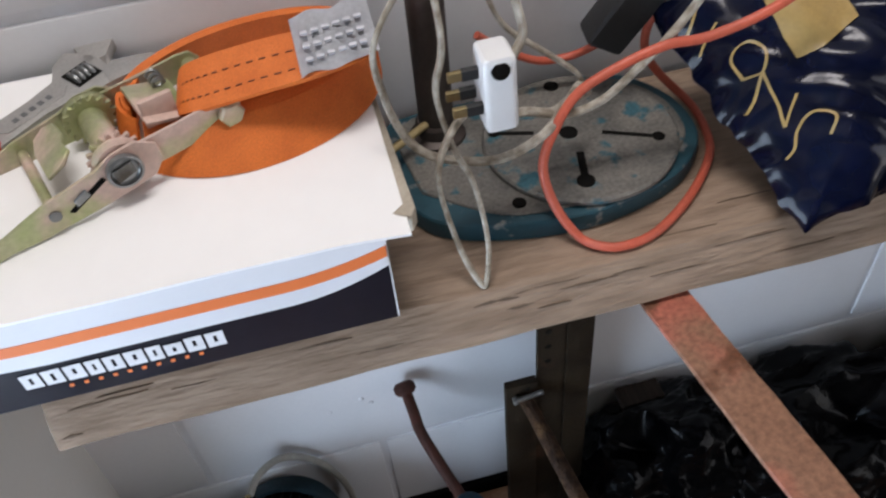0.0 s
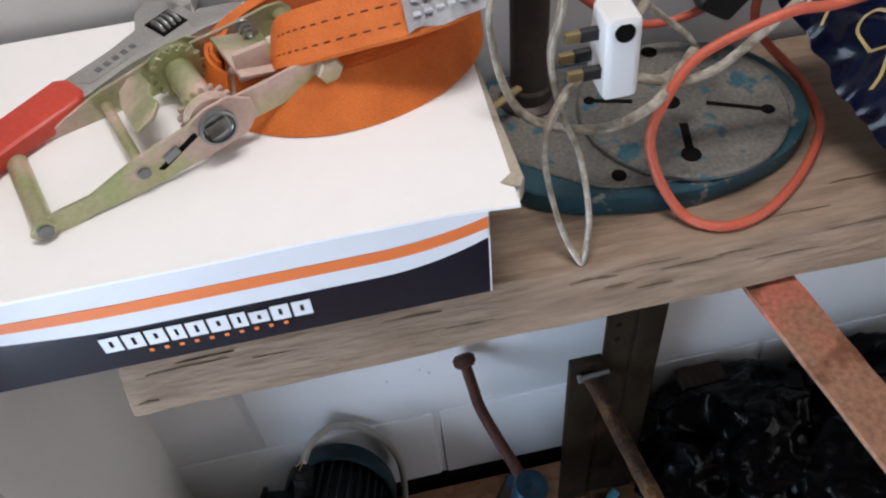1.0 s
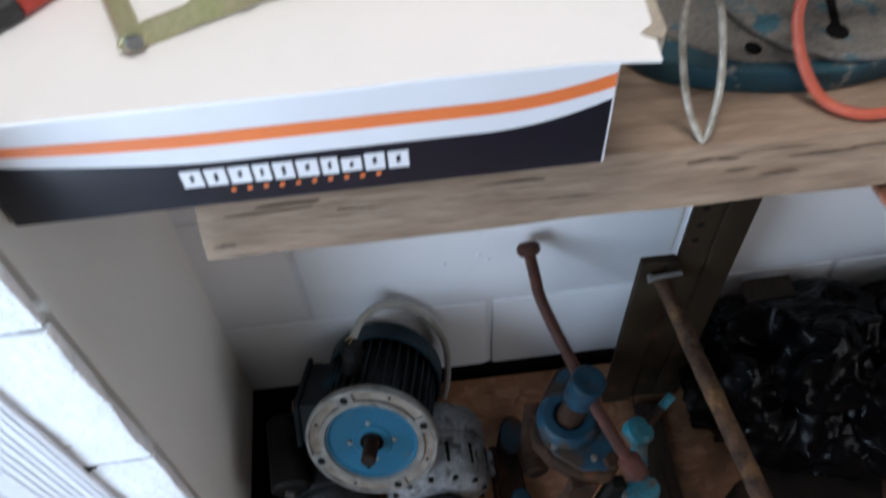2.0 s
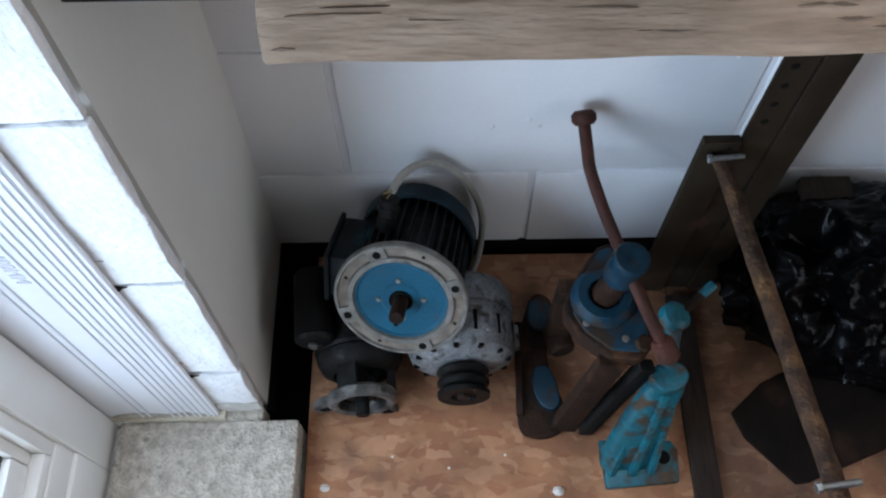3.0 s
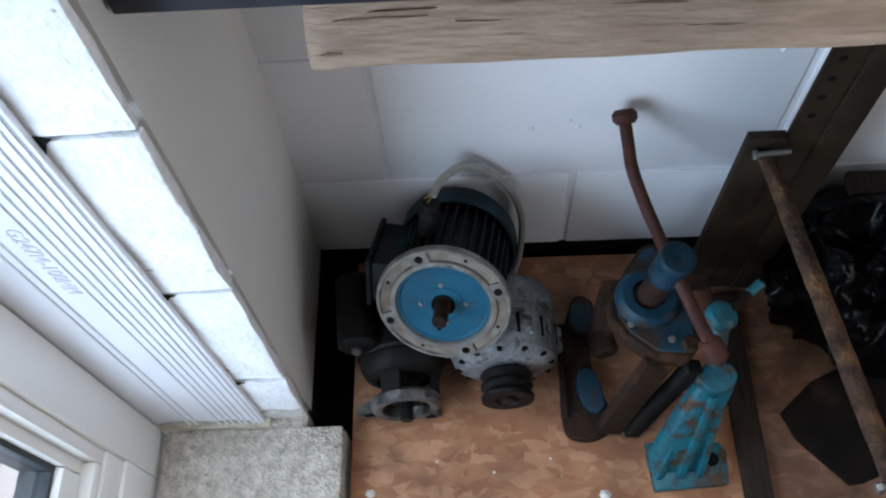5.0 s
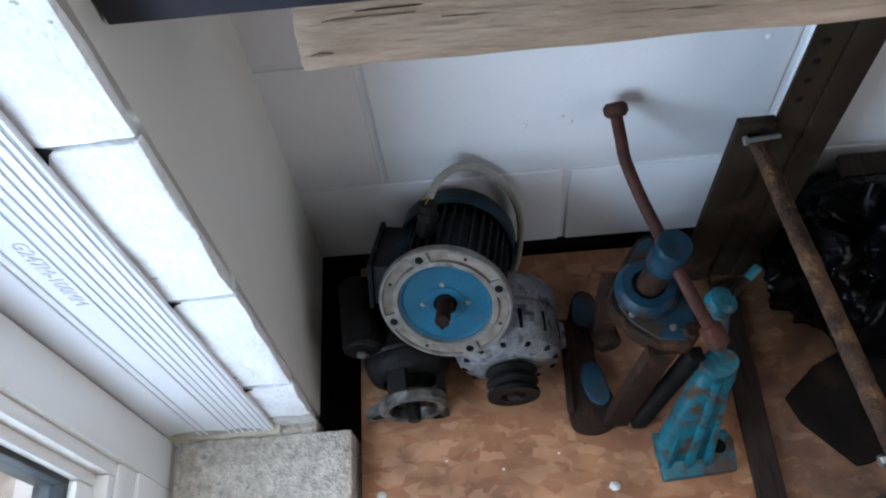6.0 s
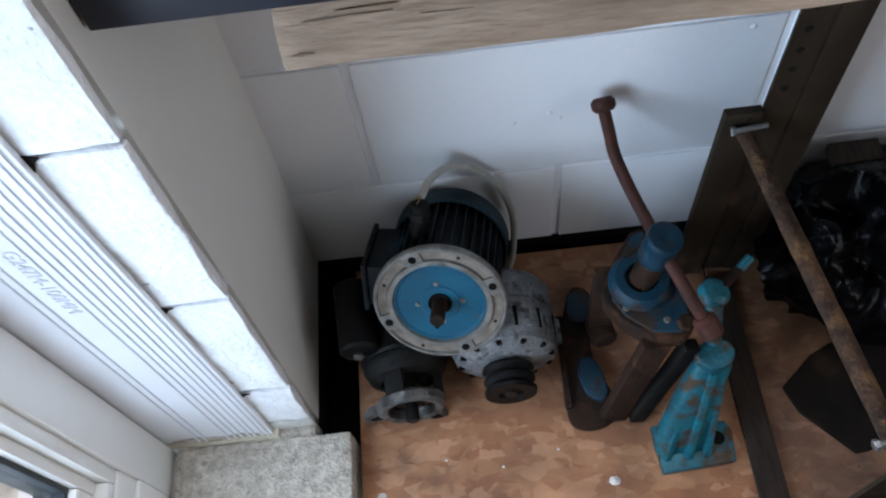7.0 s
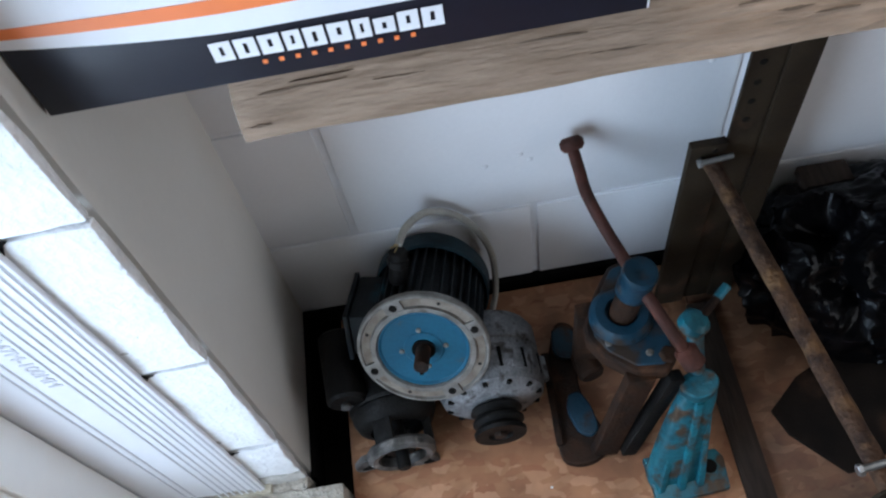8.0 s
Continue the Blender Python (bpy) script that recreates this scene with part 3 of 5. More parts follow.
def sliver(x, z, length, w, up):
    """A narrow dark split along the grain: on the front (up False) or the top."""
    n = 9
    pts = []
    for i in range(n):
        u = i / (n - 1)
        pts.append((x + length * u, w * math.sin(math.pi * u) * (0.7 + 0.5 * noise.noise(Vector((x * 50 + i, z * 90, 2))))))
    low = [(a, -b * 0.5 + 0.0015 * noise.noise(Vector((a * 60, z * 40, 5)))) for a, b in reversed(pts)]
    bm = bm_prism(pts[1:-1] + low, 0, 0.0011)
    lift = (z - (TOP - 0.036)) / 0.036
    m = Matrix.Translation((0, z, TOP - 0.0004)) if up else Matrix.Translation((0, -0.2215 + 0.020 * lift, z)) @ pose(0, 0, 0, 90 - 29)
    return moved(bm, PLANK @ m)


timber = [o for o in bench.children if o.name.startswith("plank")][0]
for x, z, length, w in ((0.425, 0.736, 0.035, 0.0020), (0.448, 0.729, 0.022, 0.0014), (0.53, 0.735, 0.03, 0.0012), (0.135, 0.7345, 0.055, 0.0009), (0.205, 0.731, 0.075, 0.0007), (0.155, 0.738, 0.04, 0.0008), (0.285, 0.7365, 0.05, 0.0008), (0.125, 0.717, 0.014, 0.0016), (0.455, 0.7385, 0.05, 0.0010), (0.49, 0.7335, 0.045, 0.0009), (0.47, 0.7245, 0.028, 0.0012), (0.335, 0.724, 0.035, 0.0007), (0.56, 0.727, 0.05, 0.0009), (0.61, 0.737, 0.06, 0.0009), (0.66, 0.722, 0.05, 0.0010)):
    part("split", sliver(x, z, length, w, False), M_SPLIT, timber)
for x, y, length, w in ((0.56, -0.192, 0.06, 0.0006), (0.63, -0.172, 0.05, 0.0007)):
    part("split", sliver(x, y, length, w, True), M_SPLIT, timber)


def angle_iron(x0, x1, y, z0, z1, t=0.004, depth=0.035):
    """An upright L section: a flange facing the room and one going back."""
    outline = [(x0, y), (x1, y), (x1, y + depth), (x1 - t, y + depth), (x1 - t, y + t), (x0, y + t)]
    return bm_prism(outline, z0, z1, 0.0008, 1)


leg = part("leg", angle_iron(0.525, 0.559, -0.075, OSB, TOP - 0.040), M_ANGLE, bench, "brown steel angle with bolt holes")
for i in range(9):
    part("bolt_hole", bm_rod((0.538, -0.0756, 0.43 + i * 0.027), (0.538, -0.073, 0.43 + i * 0.027), 0.0040, 12), M_HOLESHADE, leg)
part("leg", bm_box(0.559, -0.078, OSB, 0.590, -0.030, TOP - 0.040, 0.002), M_ANGLE, bench, "dark brown stained timber upright")
part("leg", bm_box(1.35, -0.122, OSB, 1.40, -0.060, TOP - 0.040, 0.002), M_ANGLE, bench, "dark brown stained timber upright")
foot = part("lower_leg", bm_box(0.487, -0.080, OSB, 0.5245, -0.070, 0.402, 0.0012), M_ANGLE, bench)
for z in (0.384, 0.392):
    part("bolt_hole", bm_rod((0.500 + 40 * (z - 0.384) / 25, -0.0806, z), (0.500 + 40 * (z - 0.384) / 25, -0.078, z), 0.0028, 12), M_HOLESHADE, foot)
part("front_leg", angle_iron(0.545, 0.581, -0.432, OSB, 0.405, depth=-0.035), M_ANGLE, bench)
part("tie_bar", roughen(bm_tube([(0.509, -0.082, 0.378), (0.522, -0.20, 0.382), (0.533, -0.30, 0.385), (0.549, -0.43, 0.387)], 0.0088, 16), 0.0009, 70), M_RUSTROD, bench, "round rusty steel tie bar")
for p, q in (((0.493, -0.088, 0.386), (0.529, -0.088, 0.391)), ((0.526, -0.414, 0.396), (0.563, -0.410, 0.398))):
    part("bolt", joined(bm_rod(p, q, 0.0030, 12), bm_rod(p, Vector(p) + (Vector(q) - Vector(p)).normalized() * 0.005, 0.0052, 6)), M_ZINCGREY, bench, "bright zinc bolt")
bar = bm_box(-0.019, -0.30, -0.0025, 0.019, 0.055, 0.0025, 0.0008)
bmesh.ops.subdivide_edges(bar, edges=[e for e in bar.edges if e.calc_length() > 0.1], cuts=20)
part("flat_bar", moved(roughen(bar, 0.0007, 60), pose(0.575, -0.214, 0.6985, 1.0, 0, 9)), M_REDRUST, bench, "flat steel bar with red rust and flaking primer")

# ---- shoe box ----
BX0, BX1, BY, BT = 0.016, 0.373, -0.207, 0.842
box = at("shoe_box", (0.195, -0.11, TOP), "white and navy cardboard shoe box with an orange stripe", "box", shift=(0.001, -0.0055, -0.004))
body = part("body", bm_box(BX0, BY + 0.0006, TOP, BX1, -0.008, BT, 0.0012), M_CARDNAVY, box)


def edge_at(u, kind):
    """Heights of the printed bands along the box front."""
    x = BX0 + u * (BX1 - BX0)
    left, right = max(0.0, (0.15 - x) / 0.13) ** 1.5, max(0.0, (x - 0.30) / 0.07) ** 2
    return {"navy": 0.784 + 0.016 * left + 0.016 * right, "o0": 0.7985 + 0.009 * left + 0.011 * right, "o1": 0.8085 + 0.006 * left + 0.011 * right, "top": BT}[kind]


def band(lo, hi, y, n=40):
    bm = bmesh.new()
    rows = []
    for i in range(n + 1):
        u = i / n
        x = BX0 + u * (BX1 - BX0)
        rows.append([bm.verts.new((x, y + dy, v)) for dy in (0, 0.0005) for v in (edge_at(u, lo), edge_at(u, hi))])
    for a, b in zip(rows, rows[1:]):
        bm.faces.new((a[0], b[0], b[1], a[1]))
        bm.faces.new((a[1], b[1], b[3], a[3]))
        bm.faces.new((a[0], a[2], b[2], b[0]))
    bmesh.ops.recalc_face_normals(bm, faces=bm.faces)
    return bm


part("white_print", band("navy", "top", BY), M_CARDWHITE, body)
part("orange_stripe", band("o0", "o1", BY - 0.0004), M_CARDORANGE, body)
side = bm_box(BX1, BY + 0.001, TOP, BX1 + 0.0012, -0.012, BT, 0.0003)
part("side_panel", side, M_CARDWHITE, body)


def logo_bars():
    """Chunky slotted bars in place of a wordmark, and a row of small bars below it."""
    x = 0.1235
    for i, w in enumerate((0.0118, 0.0120, 0.0120, 0.0097, 0.0116, 0.0124, 0.0097, 0.0118, 0.0118, 0.0122)):
        z0, z1 = 0.7645 - 0.0002 * i, 0.7790 - 0.0002 * i
        if i == 7:
            z0, z1 = z0 + 0.001, z1 - 0.002
        s, h = w * 0.40, (0.0042, 0.0031, 0.0050)[i % 3]
        block = joined(bm_box(x, BY - 0.0004, z0, x + s, BY, z1), bm_box(x + w - s, BY - 0.0004, z0, x + w, BY, z1), bm_box(x + s, BY - 0.0004, z0, x + w - s, BY, z0 + h), bm_box(x + s, BY - 0.0004, z1 - 0.0036, x + w - s, BY, z1))
        part("print_bar", block, M_CARDWHITE, body)
        x += w + 0.0019
    for i in range(10):
        part("print_bar", bm_box(0.149 + i * 0.0096, BY - 0.0004, 0.7572, 0.1518 + i * 0.0096, BY, 0.7602), M_CARDORANGE, body)


logo_bars()


def lid_sheet():
    bm = bmesh.new()
    nx, ny = 26, 16
    x0, x1, y0, y1 = 0.0125, 0.389, -0.224, -0.006
    top, low = [], []
    for j in range(ny + 1):
        for i in range(nx + 1):
            u, v = i / nx, j / ny
            z = BT + 0.003 + 0.022 * v + 0.0012 * noise.noise(Vector((u * 5, v * 4, 2))) - 0.004 * max(0, u - 0.9) / 0.1 * (1 - v)
            top.append(bm.verts.new((x0 + u * (x1 - x0), y0 + v * (y1 - y0), z + 0.002)))
            low.append(bm.verts.new((x0 + u * (x1 - x0), y0 + v * (y1 - y0), z)))
    k = nx + 1
    for j in range(ny):
        for i in range(nx):
            a = j * k + i
            bm.faces.new((top[a], top[a + 1], top[a + k + 1], top[a + k]))
            bm.faces.new((low[a], low[a + k], low[a + k + 1], low[a + 1]))
    for i in range(nx):
        bm.faces.new((low[i], low[i + 1], top[i + 1], top[i]))
        a = ny * k + i
        bm.faces.new((low[a + 1], low[a], top[a], top[a + 1]))
    for j in range(ny):
        a = j * k
        bm.faces.new((low[a + k], low[a], top[a], top[a + k]))
        a = j * k + nx
        bm.faces.new((low[a], low[a + k], top[a + k], top[a]))
    return bm


lid = part("lid", lid_sheet(), M_CARD, box, "plain white inner face of the lid")
flap = bm_prism([(0.377, -0.205), (0.392, -0.212), (0.396, -0.205), (0.393, -0.05), (0.385, -0.03), (0.377, -0.03)], BT - 0.010, BT + 0.004, 0.0006, 1)
part("flap", flap, M_CARDRAW, box, "torn grey card flap")

# creases of the lid
for i, (x, y) in enumerate(((0.163, -0.126), (0.176, -0.122))):
    part("print_bar", bm_box(x, y, 0.8555, x + 0.006, y + 0.008, 0.8567), M_CARDORANGE, lid)

# ---- ratchet buckle on the lid ----
RU = Vector((0.943, 0.332, 0.0))          # along the buckle
RV = Vector((-0.37, 0.93, 0.0)).normalized()
RM = Matrix.Translation((0.122, -0.180, 0.8575)) @ Matrix(((RU.x, RV.x, 0, 0), (RU.y, RV.y, 0, 0), (0, 0, 1, 0), (0, 0, 0, 1)))
ratchet = at("ratchet_buckle", RM, "yellow zinc-plated steel ratchet buckle lying on the shoe box", "ratchet", shift=ON_BENCH)


def rplate(outline, y0, y1, bevel=0.0006):
    """An upright plate of the buckle: outline in length and height."""
    bm = bm_prism(outline, y0, y1, bevel, 1)
    return moved(bm, Matrix(((1, 0, 0, 0), (0, 0, 1, 0), (0, 1, 0, 0), (0, 0, 0, 1))))


def rod_local(p, q, r, seg=20):
    return bm_rod(p, q, r, seg)


HANDLE = [(-0.009, -0.001), (-0.004, -0.007), (0.006, -0.008), (0.03, -0.004), (0.052, -0.004), (0.09, 0.0), (0.112, 0.003), (0.128, 0.007), (0.136, 0.017), (0.134, 0.029), (0.122, 0.036), (0.106, 0.034), (0.094, 0.028), (0.075, 0.024), (0.06, 0.021), (0.046, 0.016), (0.03, 0.010), (0.01, 0.009), (-0.004, 0.007)]
for y0, k in ((0.0, 1.0), (0.074, 1.0)):
    part("handle_plate", rplate([(x, z * k) for x, z in HANDLE], y0, y0 + 0.0022), M_ZINC, ratchet, "green and pink tinted zinc plate", True)
part("handle_bar", rod_local((0.0, -0.002, 0.001), (0.0, 0.079, 0.001), 0.0065), M_ZINC, ratchet, local=True)
part("rivet", rod_local((0.0, -0.0035, 0.001), (0.0, 0.0, 0.001), 0.0048), M_ZINCGREY, ratchet, local=True)
FRAME = [(0.118, 0.010), (0.150, 0.013), (0.184, 0.0165), (0.192, 0.021), (0.194, 0.029), (0.188, 0.036), (0.178, 0.037), (0.150, 0.034), (0.120, 0.032)]
for y0 in (0.0026, 0.0700):
    part("frame_plate", rplate(FRAME, y0, y0 + 0.0024), M_ZINC, ratchet, "pinkish zinc side plate", True)
part("pivot_bolt", joined(rod_local((0.185, 0.0, 0.027), (0.185, 0.076, 0.027), 0.0055), bm_rod((0.185, -0.005, 0.027), (0.185, 0.002, 0.027), 0.0088, 6)), M_ZINC, ratchet, local=True)
part("spring", bm_tube([(0.158 + 0.004 * math.cos(a * 1.3), 0.050 + a * 0.0012, 0.034 + 0.004 * math.sin(a * 1.3)) for a in range(14)], 0.0013, 6, 3), M_ZINCGREY, ratchet, local=True)
part("axle", rod_local((0.110, -0.004, 0.0225), (0.110, 0.080, 0.0225), 0.0095, 24), M_ZINC, ratchet, local=True)
part("axle_recess", rod_local((0.110, -0.0045, 0.0225), (0.110, -0.0038, 0.0225), 0.0092, 24), M_ZINCGREY, ratchet, local=True)
half = [(0.1035, 0.0160), (0.1165, 0.0200), (0.1150, 0.0285), (0.1030, 0.0260)]
part("axle_half", rplate(half, -0.0062, -0.0044, 0.0003), M_ALU, ratchet, "cut steel axle half", True)
part("axle_ring", moved(bm_lathe([(0.0098, 0), (0.0112, 0), (0.0116, 0.0012), (0.0114, 0.0046), (0.0106, 0.0050), (0.0098, 0.0050), (0.0098, 0)], 32), Matrix.Translation((0.110, -0.0018, 0.0225)) @ pose(0, 0, 0, 90)), M_ZINCGREY, ratchet, local=True)


def gear(r, teeth, thick):
    outline = []
    for i in range(teeth * 4):
        a = 2 * math.pi * i / (teeth * 4)
        k = r if i % 4 in (0, 1) else r * 0.82
        outline.append((k * math.cos(a), k * math.sin(a)))
    return bm_prism(outline, 0, thick)


part("hub", rod_local((0.110, 0.004, 0.0225), (0.110, 0.011, 0.0225), 0.0165, 28), M_ZINC, ratchet, local=True)
part("hub", rod_local((0.110, 0.0645, 0.0225), (0.110, 0.069, 0.0225), 0.0175, 28), M_ZINC, ratchet, local=True)
part("spring_bracket", bm_box(0.136, 0.020, 0.026, 0.158, 0.024, 0.046, 0.0008), M_ZINC, ratchet, local=True)
for y0 in (0.0115, 0.060):
    part("ratchet_wheel", moved(gear(0.0178, 17, 0.003), Matrix.Translation((0.110, y0 + 0.003, 0.0225)) @ pose(0, 0, 0, 90)), M_ZINC, ratchet, local=True)
part("pawl_plate", moved(bm_prism([(-0.010, 0.014), (0.004, 0.012), (0.012, 0.018), (0.010, 0.030), (0.014, 0.036), (0.012, 0.052), (0.004, 0.058), (-0.006, 0.056), (-0.010, 0.044)], 0, 0.0025, 0.0005, 1), Matrix.Translation((0.078, 0.008, 0.024)) @ pose(0, 0, 0, 0, -32)), M_ZINC, ratchet, local=True)
part("pawl_plate", moved(bm_box(-0.016, 0.012, 0, 0.016, 0.062, 0.0026, 0.0008), Matrix.Translation((0.150, 0.0, 0.030)) @ pose(0, 0, 0, 0, 14)), M_ZINC, ratchet, local=True)
part("cross_rod", rod_local((0.062, 0.0, 0.010), (0.062, 0.077, 0.010), 0.0035), M_ZINC, ratchet, local=True)
part("rivet", rod_local((0.062, -0.0022, 0.010), (0.062, 0.0, 0.010), 0.0038), M_ZINCGREY, ratchet, local=True)
part("slot", rplate([(0.070, 0.008), (0.073, 0.006), (0.098, 0.019), (0.096, 0.022)], -0.0006, 0.0), M_HOLESHADE, ratchet, local=True)
part("pawl_end", rplate([(0.076, 0.0095), (0.086, 0.014), (0.084, 0.020), (0.075, 0.015)], -0.002, -0.0004), M_ZINCGREY, ratchet, local=True)

# ---- webbing coil ----
strap = at("webbing_strap", (0.32, -0.085, 0.853), "coiled orange polyester webbing strap on the box lid", "strap", shift=ON_BENCH)


def ribbon(low, high, t=0.0013):
    """A strip between two lines of points, with thickness."""
    bm = bmesh.new()
    rows = []
    for i, (a, b) in enumerate(zip(low, high)):
        d = (low[min(i + 1, len(low) - 1)] - low[max(i - 1, 0)]).normalized()
        nrm = d.cross((b - a).normalized()).normalized() * t
        rows.append([bm.verts.new(c) for c in (a - nrm, a.lerp(b, 0.5) - nrm * 1.1, b - nrm, b + nrm, a.lerp(b, 0.5) + nrm * 1.1, a + nrm)])
    for r0, r1 in zip(rows, rows[1:]):
        for j in range(6):
            bm.faces.new((r0[j], r0[(j + 1) % 6], r1[(j + 1) % 6], r1[j]))
    bm.faces.new(rows[0][::-1])
    bm.faces.new(rows[-1])
    bmesh.ops.recalc_face_normals(bm, faces=bm.faces)
    return bm


def ring_path(cx, cy, a, b, turn, z, a0, a1, n=64):
    out = []
    for i in range(n + 1):
        ang = radians(a0 + (a1 - a0) * i / n)
        x, y = a * math.cos(ang), b * math.sin(ang)
        c, s = math.cos(radians(turn)), math.sin(radians(turn))
        px, py = cx + x * c - y * s, cy + x * s + y * c
        out.append(Vector((px, min(py, -0.012), z + 0.10 * (py + 0.137))))
    return out


for k in range(4):
    s = 0.0036 * k
    low = ring_path(0.308, -0.074, 0.093 - s, 0.066 - s, 10, 0.8545 + 0.0006 * k, -150 + 8 * k, 205 - 12 * k)
    high = ring_path(0.311, -0.064, 0.090 - s, 0.049 - s * 0.9, 10, 0.8785 + 0.0012 * k, -150 + 8 * k, 205 - 12 * k)
    part("coil", ribbon(low, high), M_WEB, strap, "orange woven webbing")
near = smooth_path([(0.262, -0.108, 0.884), (0.268, -0.116, 0.890), (0.285, -0.119, 0.893), (0.315, -0.123, 0.899), (0.350, -0.127, 0.905), (0.378, -0.120, 0.905), (0.394, -0.105, 0.900)], 8)
far = smooth_path([(0.266, -0.078, 0.892), (0.272, -0.082, 0.903), (0.288, -0.085, 0.909), (0.318, -0.088, 0.914), (0.352, -0.092, 0.918), (0.380, -0.086, 0.917), (0.396, -0.074, 0.911)], 8)
top_band = part("tail", ribbon(near, far, 0.0018), M_WEB, strap, "stitched orange webbing end")
for f in (0.25, 0.62):
    line = [a.lerp(b, f) for a, b in zip(near, far)]
    for i in range(1, len(line) - 2, 2):
        off = Vector((0, -0.0012, 0.0022))
        part("stitch", bm_rod(line[i] + off, line[i + 1] + off, 0.0005, 5), M_STITCH, top_band)
tag = bmesh.new()
rows = []
for i in range(13):
    u = i / 12
    x = 0.345 + 0.052 * u
    y = -0.130 + 0.012 * u + 0.002 * math.sin(u * 9)
    rows.append([tag.verts.new((x, y + dy + 0.036 * v, 0.9085 + 0.020 * v + 0.001 * math.sin(u * 13 + v * 4))) for v, dy in ((0, 0), (0.33, 0.0005), (0.66, 0.001), (1, 0.002))])
for r0, r1 in zip(rows, rows[1:]):
    for j in range(3):
        tag.faces.new((r0[j], r1[j], r1[j + 1], r0[j + 1]))
bmesh.ops.solidify(tag, geom=tag.faces[:], thickness=0.0006)
tagp = part("label_tag", tag, M_LABEL, strap, "crinkled silver fabric label")
for j in range(3):
    for i in range(6):
        part("print_bar", bm_box(0.350 + i * 0.0072, -0.122 + 0.008 * j + 0.0016 * i, 0.9138 + 0.0046 * j, 0.3545 + i * 0.0072, -0.1190 + 0.008 * j + 0.0016 * i, 0.9152 + 0.0046 * j), M_PRINT, tagp)

# ---- adjustable wrench ----
WU = Vector((0.795, 0.607, 0)).normalized()
WM = Matrix.Translation((0.1395, -0.068, 0.8635)) @ Matrix(((WU.x, -WU.y, 0, 0), (WU.y, WU.x, 0, 0), (0, 0, 1, 0), (0, 0, 0, 1))) @ pose(0, 0, 0, 0, -4) @ Matrix.Diagonal((0.86, 1.25, 1.0, 1.0))
wrench = at("adjustable_wrench", WM, "grey steel adjustable wrench with a red grip", "wrench", shift=ON_BENCH)
part("handle", bm_prism([(-0.01, -0.011), (0.035, -0.010), (0.06, -0.013), (0.075, -0.018), (0.10, -0.022), (0.105, 0.012), (0.092, 0.030), (0.074, 0.024), (0.062, 0.012), (0.035, 0.010), (-0.01, 0.011)], 0.0, 0.010, 0.0022), M_WRENCH, wrench, local=True)
part("handle_panel", bm_prism([(0.004, -0.0055), (0.058, -0.006), (0.066, 0.0), (0.058, 0.006), (0.004, 0.0055), (-0.001, 0.0)], 0.0098, 0.0106, 0.0003, 1), M_WRENCH, wrench, local=True)
for i in range(5):
    part("print_bar", bm_box(0.014 + i * 0.008, -0.002, 0.0104, 0.0185 + i * 0.008, 0.002, 0.0109), M_ZINCGREY, wrench, local=True)
part("grip", bm_prism([(-0.13, -0.014), (-0.06, -0.012), (-0.012, -0.0135), (-0.004, -0.008), (-0.004, 0.008), (-0.012, 0.0135), (-0.06, 0.012), (-0.13, 0.014)], -0.0012, 0.0125, 0.004, 3), M_REDGRIP, wrench, "red plastic grip", True)
part("grip_end", bm_prism([(-0.165, -0.013), (-0.128, -0.0145), (-0.128, 0.0145), (-0.165, 0.013)], -0.0014, 0.013, 0.004, 3), M_BLACKGRIP, wrench, "black rubber grip end", True)
part("jaw", bm_prism([(0.088, -0.020), (0.128, -0.030), (0.134, -0.020), (0.108, -0.004), (0.094, -0.006)], 0.001, 0.0105, 0.002), M_WRENCH, wrench, local=True)
part("jaw", bm_prism([(0.092, 0.006), (0.110, 0.004), (0.140, 0.020), (0.134, 0.032), (0.100, 0.028)], 0.0005, 0.010, 0.002), M_WRENCH, wrench, local=True)
part("knurl_window", bm_box(0.070, -0.008, 0.0095, 0.094, 0.010, 0.0105, 0.0003), M_HOLESHADE, wrench, local=True)
for i in range(4):
    ring = bm_lathe([(0.0, 0), (0.0058, 0), (0.0068, 0.0012), (0.0068, 0.0026), (0.0058, 0.0038), (0.0, 0.0038)], 20)
    part("knurl", moved(ring, Matrix.Translation((0.0725 + i * 0.005, 0.001, 0.0085)) @ pose(0, 0, 0, 0, 90)), M_ZINCGREY, wrench, local=True)


# ---- drill stand ----
stand = at("drill_stand", (0.53, -0.085, TOP), "old blue cast-iron drill stand base with a round slotted table", "drill stand", shift=(-0.002, -0.009, -0.004))
ring = smooth_path([(0.405, -0.115, 0), (0.425, -0.140, 0), (0.469, -0.157, 0), (0.523, -0.165, 0), (0.568, -0.160, 0), (0.610, -0.146, 0), (0.637, -0.125, 0), (0.651, -0.098, 0), (0.650, -0.060, 0), (0.632, -0.024, 0), (0.600, -0.005, 0), (0.51, -0.004, 0), (0.42, -0.006, 0), (0.404, -0.03, 0), (0.402, -0.08, 0)], 4)
base = part("base", bm_prism([(p.x, p.y) for p in ring], TOP, 0.7635, 0.0035, 3), M_STANDBLUE, stand, "chipped dark blue cast base")
ring = smooth_path([(0.418, -0.105, 0), (0.47, -0.147, 0), (0.523, -0.155, 0), (0.566, -0.151, 0), (0.604, -0.138, 0), (0.630, -0.116, 0), (0.641, -0.094, 0), (0.640, -0.060, 0), (0.624, -0.030, 0), (0.596, -0.012, 0), (0.51, -0.010, 0), (0.43, -0.012, 0), (0.412, -0.05, 0)], 4)
part("base_top", bm_prism([(p.x, p.y) for p in ring], 0.7632, 0.7652, 0.0012, 1), M_STANDTOP, base)
